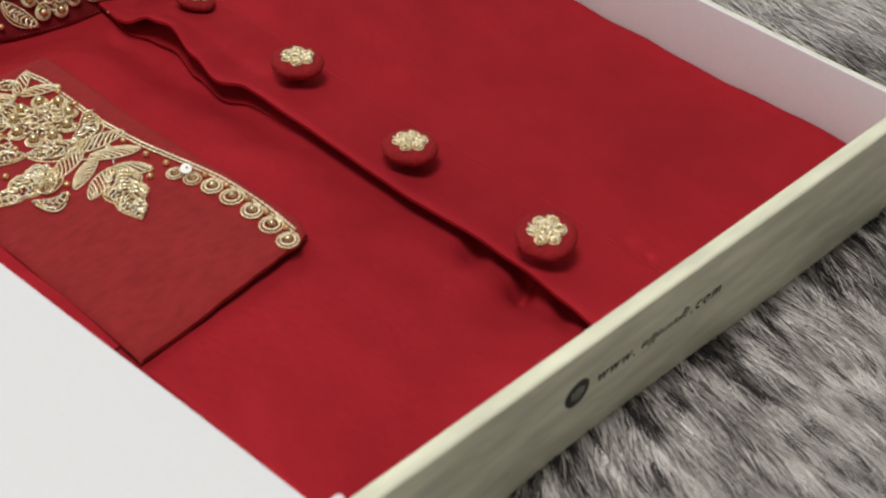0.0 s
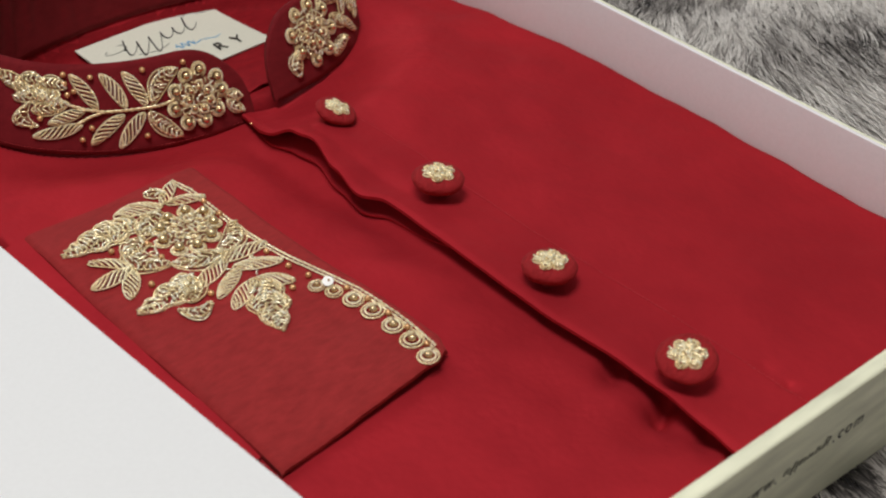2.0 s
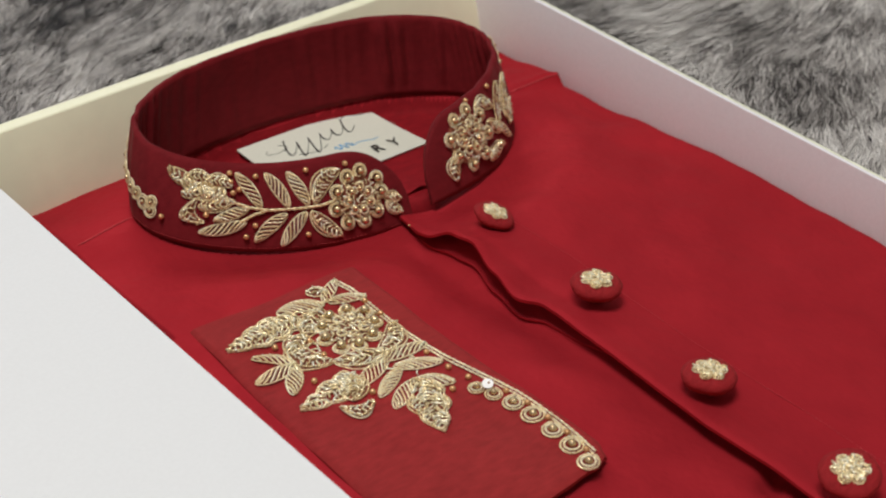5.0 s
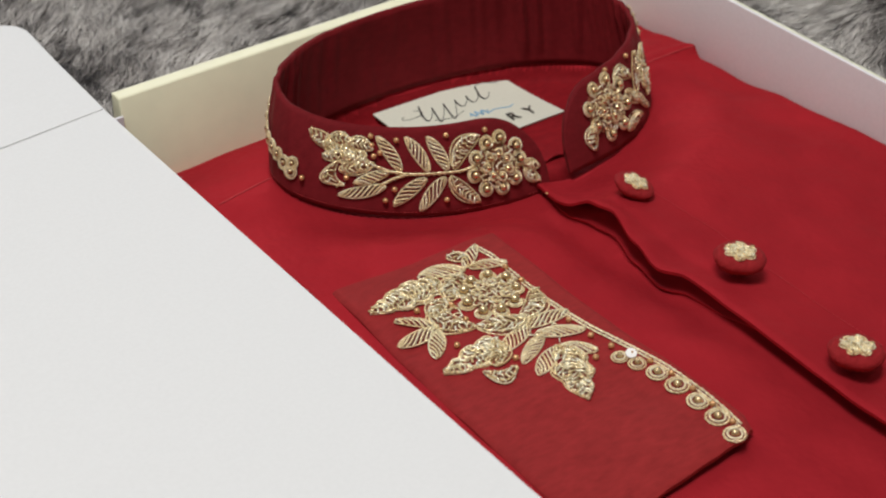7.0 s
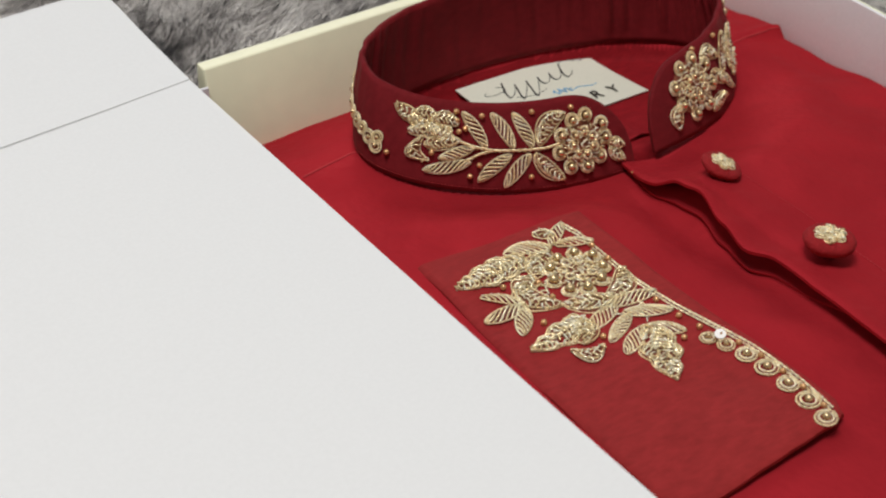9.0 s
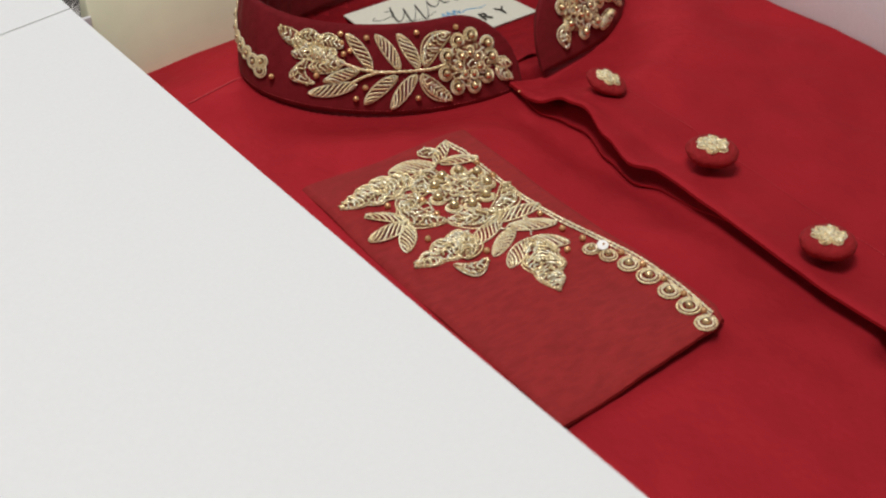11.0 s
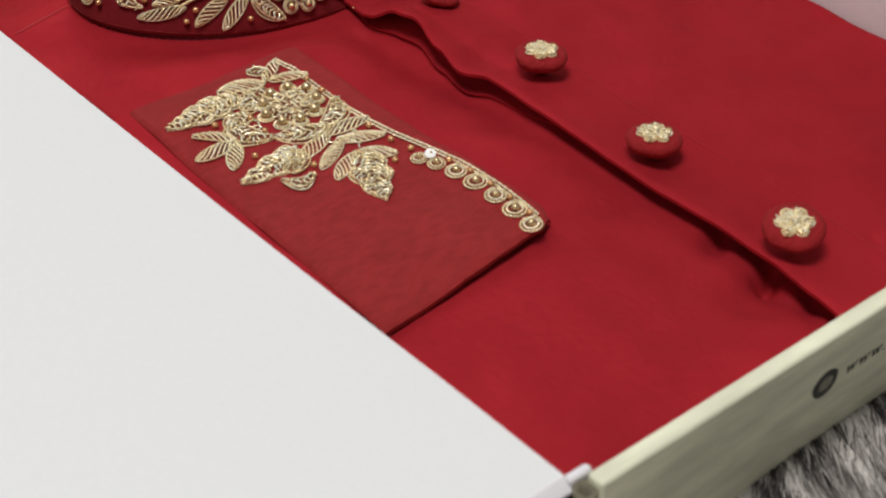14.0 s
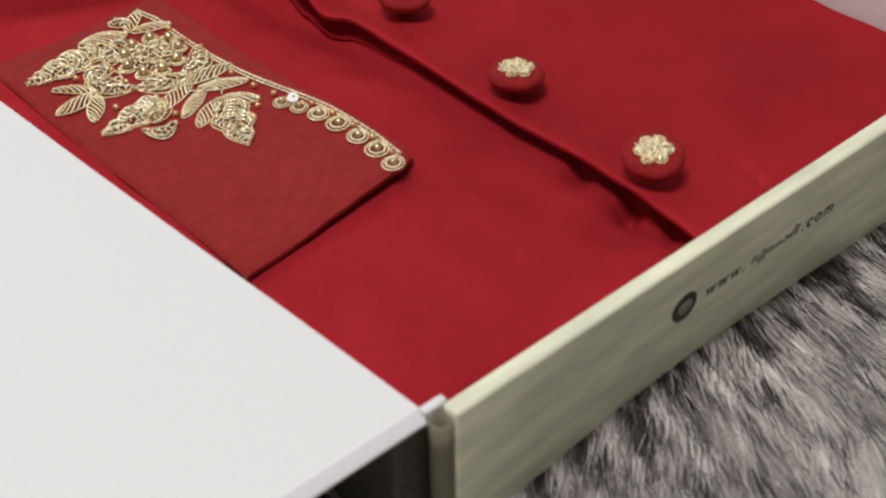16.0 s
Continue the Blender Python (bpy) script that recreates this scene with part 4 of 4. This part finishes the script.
    drops = [drop_mesh(0.0031, 31), drop_mesh(0.0034, 32)]
    for i, (x, y) in enumerate(CUFF_DROPS):
        k1 = 0.88 if i < 2 else 1.14
        turn = radians(35 + 12 * ((i * 5) % 3 - 1))
        stitched(drops[i % 2], "bead_drop", cuff, frame_at(on_cuff(x * mm, y * mm), Vector((cos(turn), sin(turn), 0)), up, k1, k1, 1.1), "bead ringed by two gold cords")
        stitched(PEARL_MESH, "pearl", cuff, frame_at(on_cuff(x * mm, y * mm, 0.0010), Vector((1, 0, 0)), up, 0.0012 * k1, 0.0012 * k1, 0.0014))
    bm = bmesh.new()
    bmesh.ops.create_cone(bm, cap_ends=True, segments=20, radius1=0.0019, radius2=0.0018, depth=0.0003)
    bmesh.ops.transform(bm, matrix=Matrix.Translation(on_cuff(0.0727, 0.1488, 0.0022)) @ pose(0, 0, 0, 16, -15, 0), verts=bm.verts)
    sequin = part("sequin", bm, SEQUIN, cuff, "round bright silver sequin", smooth=False)
    stitched(AMBER_MESH, "bead", sequin, frame_at(on_cuff(0.0729, 0.1486, 0.0026), Vector((1, 0, 0)), up, 0.0004, 0.0004, 0.0004))
    rope_on(CUFF_CORD, lambda p: on_cuff(p[0] * mm, p[1] * mm, 0.0004), 0.00024, cuff, "gold_cord")
    rope_on([(x - 1.25, y - 0.5) for x, y in CUFF_CORD], lambda p: on_cuff(p[0] * mm, p[1] * mm, 0.0003), 0.00022, cuff, "gold_cord")

    # collar: outer and inner face, with rounded front corners
    start, end = -88.0, -441.0
    nphi, nv = 420, 14
    thick = 0.0016
    def top_v(phi):
        gap = min(start - phi, phi - end) / 17.0
        return 1.0 if gap >= 1 else 0.30 + 0.70 * (1 - (1 - max(0.0, gap)) ** 2.2) ** 0.6
    vs, fs, mats = [], [], []
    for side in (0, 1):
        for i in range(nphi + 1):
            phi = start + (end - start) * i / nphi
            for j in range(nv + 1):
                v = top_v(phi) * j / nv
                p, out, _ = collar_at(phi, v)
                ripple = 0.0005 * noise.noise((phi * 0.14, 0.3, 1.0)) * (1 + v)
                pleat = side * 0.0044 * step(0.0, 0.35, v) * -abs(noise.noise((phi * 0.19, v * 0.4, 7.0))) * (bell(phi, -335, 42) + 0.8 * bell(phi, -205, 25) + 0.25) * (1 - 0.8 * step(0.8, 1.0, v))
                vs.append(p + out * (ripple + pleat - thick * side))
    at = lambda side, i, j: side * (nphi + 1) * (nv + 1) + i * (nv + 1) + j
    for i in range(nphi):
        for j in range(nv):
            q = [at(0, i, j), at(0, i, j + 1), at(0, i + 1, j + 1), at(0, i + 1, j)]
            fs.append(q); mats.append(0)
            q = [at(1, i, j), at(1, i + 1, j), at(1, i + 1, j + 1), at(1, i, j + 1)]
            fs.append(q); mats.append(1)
        fs.append([at(0, i, nv), at(1, i, nv), at(1, i + 1, nv), at(0, i + 1, nv)]); mats.append(0)
        fs.append([at(0, i, 0), at(0, i + 1, 0), at(1, i + 1, 0), at(1, i, 0)]); mats.append(0)
    for i in (0, nphi):
        for j in range(nv):
            q = [at(0, i, j), at(1, i, j), at(1, i, j + 1), at(0, i, j + 1)]
            fs.append(q if i == 0 else q[::-1]); mats.append(0)
    me = mesh_of("collar", vs, fs, [SHADED_COLLAR, SHADED_LINING])
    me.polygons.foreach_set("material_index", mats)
    collar = attach(new("collar", me), k, "upright band collar in red silk darkened for shade, with gold embroidery")

    def cp(phi, v, off=0.0):
        return collar_at(phi, v, off + 0.0003)
    for maker, name, rows, seed in ((twist_leaf, "leaf", COLLAR_TWIST, 100), (curl_leaf, "curled_leaf", COLLAR_CURL, 130)):
        for i, (p0, v0, p1, v1, w, bow) in enumerate(rows):
            a, n0, _ = cp(p0, v0)
            b, n1, _ = cp(p1, v1)
            sew_leaf(maker, name, collar, a, b, n0 + n1, seed + i, (0.90 if name == "leaf" else 1.0) * w * mm, bow * mm)
    p0, v0, p1, v1, w, bow, lobes = COLLAR_BUD
    sew_leaf(lobed_leaf, "bud", collar, cp(p0, v0)[0], cp(p1, v1)[0], cp(p0, v0)[1] + cp(p1, v1)[1], 160, w * mm, bow * mm, lobes)
    for (phi, v), rim in zip(COLLAR_FLOWERS, COLLAR_PEARLS):
        p, n, along = cp(phi, v)
        side = n.cross(along)
        spots = [cp(*q)[0] - p for q in rim]
        stitched(flower_head([(q.dot(along), q.dot(side)) for q in spots], 0.0014, round(-phi)), "flower", collar, frame_at(p, along, n, 1, 1, 1), "raised gold thread flower with beads")
        for q in rim:
            p2, n2, a2 = cp(*q, 0.0018)
            stitched(PEARL_MESH, "pearl", collar, frame_at(p2, a2, n2, 0.0014, 0.0014, 0.0014))
        for i in range(7):
            a = i * 2 * pi / 7
            q = p + along * (0.0042 * cos(a)) + side * (0.0040 * sin(a)) + n * 0.0024
            stitched(PEARL_MESH, "pearl", collar, frame_at(q, along, n, 0.0011, 0.0011, 0.0011))
    for phi, v in COLLAR_BEADS:
        p, n, along = cp(phi, v, 0.0007)
        stitched(AMBER_MESH, "bead", collar, frame_at(p, along, n, 0.0011, 0.0011, 0.0011))
    links = [drop_mesh(0.0027, 33), drop_mesh(0.0024, 34)]
    for i, (phi, v) in enumerate(COLLAR_SIDE):
        p, n, along = cp(phi, v)
        r = 0.62 if phi < -300 else 1.0
        turn = radians(60 if i % 2 else -25)
        way = along * cos(turn) + n.cross(along) * sin(turn)
        stitched(links[i % 2], "bead_drop", collar, frame_at(p, way, n, r, r, r))
        stitched(PEARL_MESH, "pearl", collar, frame_at(p + n * 0.0007, along, n, 0.0009 * r, 0.0009 * r, 0.0009 * r))
    rope_on(COLLAR_STEM, lambda q: cp(q[0], q[1], 0.0007)[0], 0.00036, collar, "gold_stem")
    rope_on(COLLAR_SHOOT, lambda q: cp(q[0], q[1], 0.0007)[0], 0.00036, collar, "gold_stem")

    # woven label inside the neck
    def lab(s, t, up=0.0):
        p = Vector((0.1065, 0.3045)).lerp(Vector((0.1735, 0.3072)), s).lerp(Vector((0.1038, 0.3452)).lerp(Vector((0.1676, 0.3474)), s), t)
        return (p.x, p.y, 0.0112 + 0.0022 * t * t + 0.0004 * sin(3 * s + 2 * t) + up)
    label = slab(lab, 8, 6, 0.0005, "neck_label", LABEL, k, "off-white woven neck label with script and blue marks")
    def stroke(points, radius, mat, name):
        vs, fs = [], []
        tube(vs, fs, [lab(x, y, 0.0001) for x, y in points], radius, 5)
        ob = new(name, mesh_of(name, vs, fs, mat))
        ob.parent = label
    # cursive loops in place of the maker's mark, with a long entry and exit flourish
    stroke([(0.15 + 0.065 * cos(a) + 0.010 * a, 0.74 + 0.045 * sin(a) + 0.006 * a) for a in [2.0 + 0.25 * i for i in range(24)]], 0.00014, INK, "script_line")
    def pen(q):
        a = 2 * pi * 6.0 * q
        rise = 0.070 + 0.10 * bell(q, 0.06, 0.06) + 0.05 * bell(q, 0.90, 0.05)
        dip = 0.17 * bell(q, 0.26, 0.045) + 0.15 * bell(q, 0.46, 0.045)
        up = rise * (sin(a) + 0.55 * max(0.0, sin(a)) * bell(q, 0.90, 0.06)) - dip * max(0.0, -sin(a))
        return (0.22 + 0.56 * q + 0.016 * cos(a) + 0.34 * up, 0.71 + 0.02 * q + up)
    stroke([pen(i / 200) for i in range(201)], 0.00018, INK, "script_line")
    for turn in range(6):
        stroke([pen((turn + 0.27 + 0.46 * i / 10) / 6.0) for i in range(11)], 0.00036, INK, "script_line")
    stroke([(0.28 + 0.045 * i, 0.58 - 0.05 * sin(0.6 * i)) for i in range(6)], 0.00012, INK, "script_line")
    stroke([(0.76 + 0.03 * i, 0.88 + 0.04 * sin(0.8 * i)) for i in range(7)], 0.00013, INK, "script_line")
    stroke([(0.50 + 0.013 * i, 0.45 + 0.05 * sin(i * 1.9)) for i in range(11)], 0.00034, BLUE, "pen_mark")
    stroke([(0.63 + 0.045 * i, 0.41 + 0.025 * sin(i * 1.5)) for i in range(5)], 0.00022, BLUE, "pen_mark")
    for x, char in ((0.694, "R"), (0.828, "Y")):
        curve = bpy.data.curves.new("letter", "FONT")
        curve.body, curve.size, curve.extrude, curve.align_x = char, 0.0078, 0.0001, "CENTER"
        letter = new("letter", curve)
        letter.parent = label
        letter.matrix_basis = Matrix.Translation(lab(x, 0.14, 0.0005)) @ pose(0, 0, 0, 2)
        curve.materials.append(INK)

    # a fold of the neck facing between the collar's ends, and a thread knot at the collar's corner
    def facing(s, t):
        x, y = 0.1385 + 0.0180 * s, 0.2795 + 0.0160 * t
        return (x, y, 0.0110 + 0.0016 * bell(x, 0.1468, 0.0042) * (1 - t))
    slab(facing, 16, 6, 0.0006, "neck_facing", SHADED_REVERSE, k, "crimson neck facing with a gaping fold")
    stitched(AMBER_MESH, "thread_knot", k, frame_at(Vector((0.1215, 0.2532, 0.0172)), Vector((1, 0, 0)), up, 0.0005, 0.0005, 0.0004), "tiny pale thread knot")

    # covered buttons
    profile = [(0.0, -0.0046), (0.0026, -0.0046), (0.0032, -0.0010), (0.0056, -0.0002), (0.0075, 0.0014), (0.0085, 0.0034), (0.0088, 0.0052), (0.0081, 0.0069), (0.0064, 0.0078), (0.0034, 0.0082), (0.0, 0.0083)]
    vs, fs = [], []
    seg = 28
    for r, z in profile:
        for j in range(seg):
            a = 2 * pi * j / seg
            w = 1 + 0.022 * sin(3 * a + 300 * z) + 0.016 * sin(5 * a + 1) + 0.008 * sin(14 * a) * max(0.0, 1 - z / 0.0065)
            vs.append(Vector((r * w * cos(a), r * w * sin(a), z * 0.64)))
    for i in range(len(profile) - 1):
        for j in range(seg):
            c = (j + 1) % seg
            fs.append([i * seg + j, i * seg + c, (i + 1) * seg + c, (i + 1) * seg + j])
    dome = mesh_of("button", vs, fs, BUTTON_RED)
    for x, y, tx, ty, dz in ((0.1380, 0.2250, 12, 15, -0.0004), (0.1342, 0.1648, 1, 2, 0.0013), (0.1282, 0.1052, -1, 2, 0.0013), (0.1254, 0.0450, 7, -10, 0.0034)):
        s = (x - placket_edge(y)) / (0.1474 - placket_edge(y))
        z = flat_z(x, y) + 0.0012 + (0.0032 + placket_lift(y)) * (1 - s) ** 1.6 + dz + 0.0018
        b = new("button", dome)
        b.parent = k
        b.matrix_basis = pose(x, y, z, tx, ty, 0) @ pose(0, 0, 0, 0, 0, 3000 * x) @ Matrix.Diagonal((0.90, 0.90, 0.80, 1) if y > 0.2 else (1.04, 1.04, 1.04, 1) if y > 0.09 else (1.09, 1.07, 1.0, 1))
        tagged(b, "padded red fabric button with a gold flower")
        stitched(BUTTON_BLOOM, "stitched_flower", b, Matrix.Translation((0.0, 0.0, 0.0048)), "gold thread flower")

    # rows of stitches along the collar's foot and the placket
    def stitches(name, place, count, fill=0.6):
        vs, fs = [], []
        for i in range(count):
            tube(vs, fs, [place((i + q * fill) / count) for q in (0, 0.5, 1)], 0.00011, 4)
        ob = new(name, mesh_of(name, vs, fs, THREAD))
        ob.parent = k
        tagged(ob, "fine row of red stitches", kind="stuff")
    stitches("collar_stitching", lambda q: collar_at(-92 - 120 * q, 0.045, 0.0001)[0], 110)
    def beside(q):
        y = 0.010 + 0.215 * q
        x = 0.1463 + 0.0008 * sin(y * 40)
        return Vector((x, y, body_z(x, y) + 0.0014))
    stitches("placket_stitching", beside, 120)

    # seams
    def seam(name, pts, lift=0.0001):
        vs, fs = [], []
        tube(vs, fs, [(x, y, body_z(x, y) + lift) for x, y in pts], 0.00035, 4)
        ob = new(name, mesh_of(name, vs, fs, THREAD))
        ob.parent = k
    seam("shoulder_seam", [(0.012 + 0.030 * i / 12, 0.3075 + 0.004 * i / 12) for i in range(13)])
    seam("shoulder_seam", [(0.218 + 0.030 * i / 12, 0.3095 + 0.0015 * i / 12) for i in range(13)])
    return k


def rope_on(points, place, radius, parent, name):
    """A two-ply twisted cord through points."""
    dense = []
    for a, b in zip(points, points[1:]):
        for i in range(10):
            t = i / 10
            dense.append((a[0] + (b[0] - a[0]) * t, a[1] + (b[1] - a[1]) * t))
    dense.append(points[-1])
    line = [place(p) for p in dense]
    vs, fs = [], []
    for ph in (0, pi):
        pts = []
        for i, p in enumerate(line):
            d = (line[min(i + 1, len(line) - 1)] - line[max(i - 1, 0)]).normalized()
            a = d.cross(Vector((0.1, 0.2, 0.97))).normalized()
            b = d.cross(a)
            t = i * 1.3 + ph
            pts.append(p + radius * 0.9 * (cos(t) * a + sin(t) * b))
        tube(vs, fs, pts, radius, 5)
    ob = new(name, mesh_of(name, vs, fs, GOLD))
    ob.parent = parent


kurta()
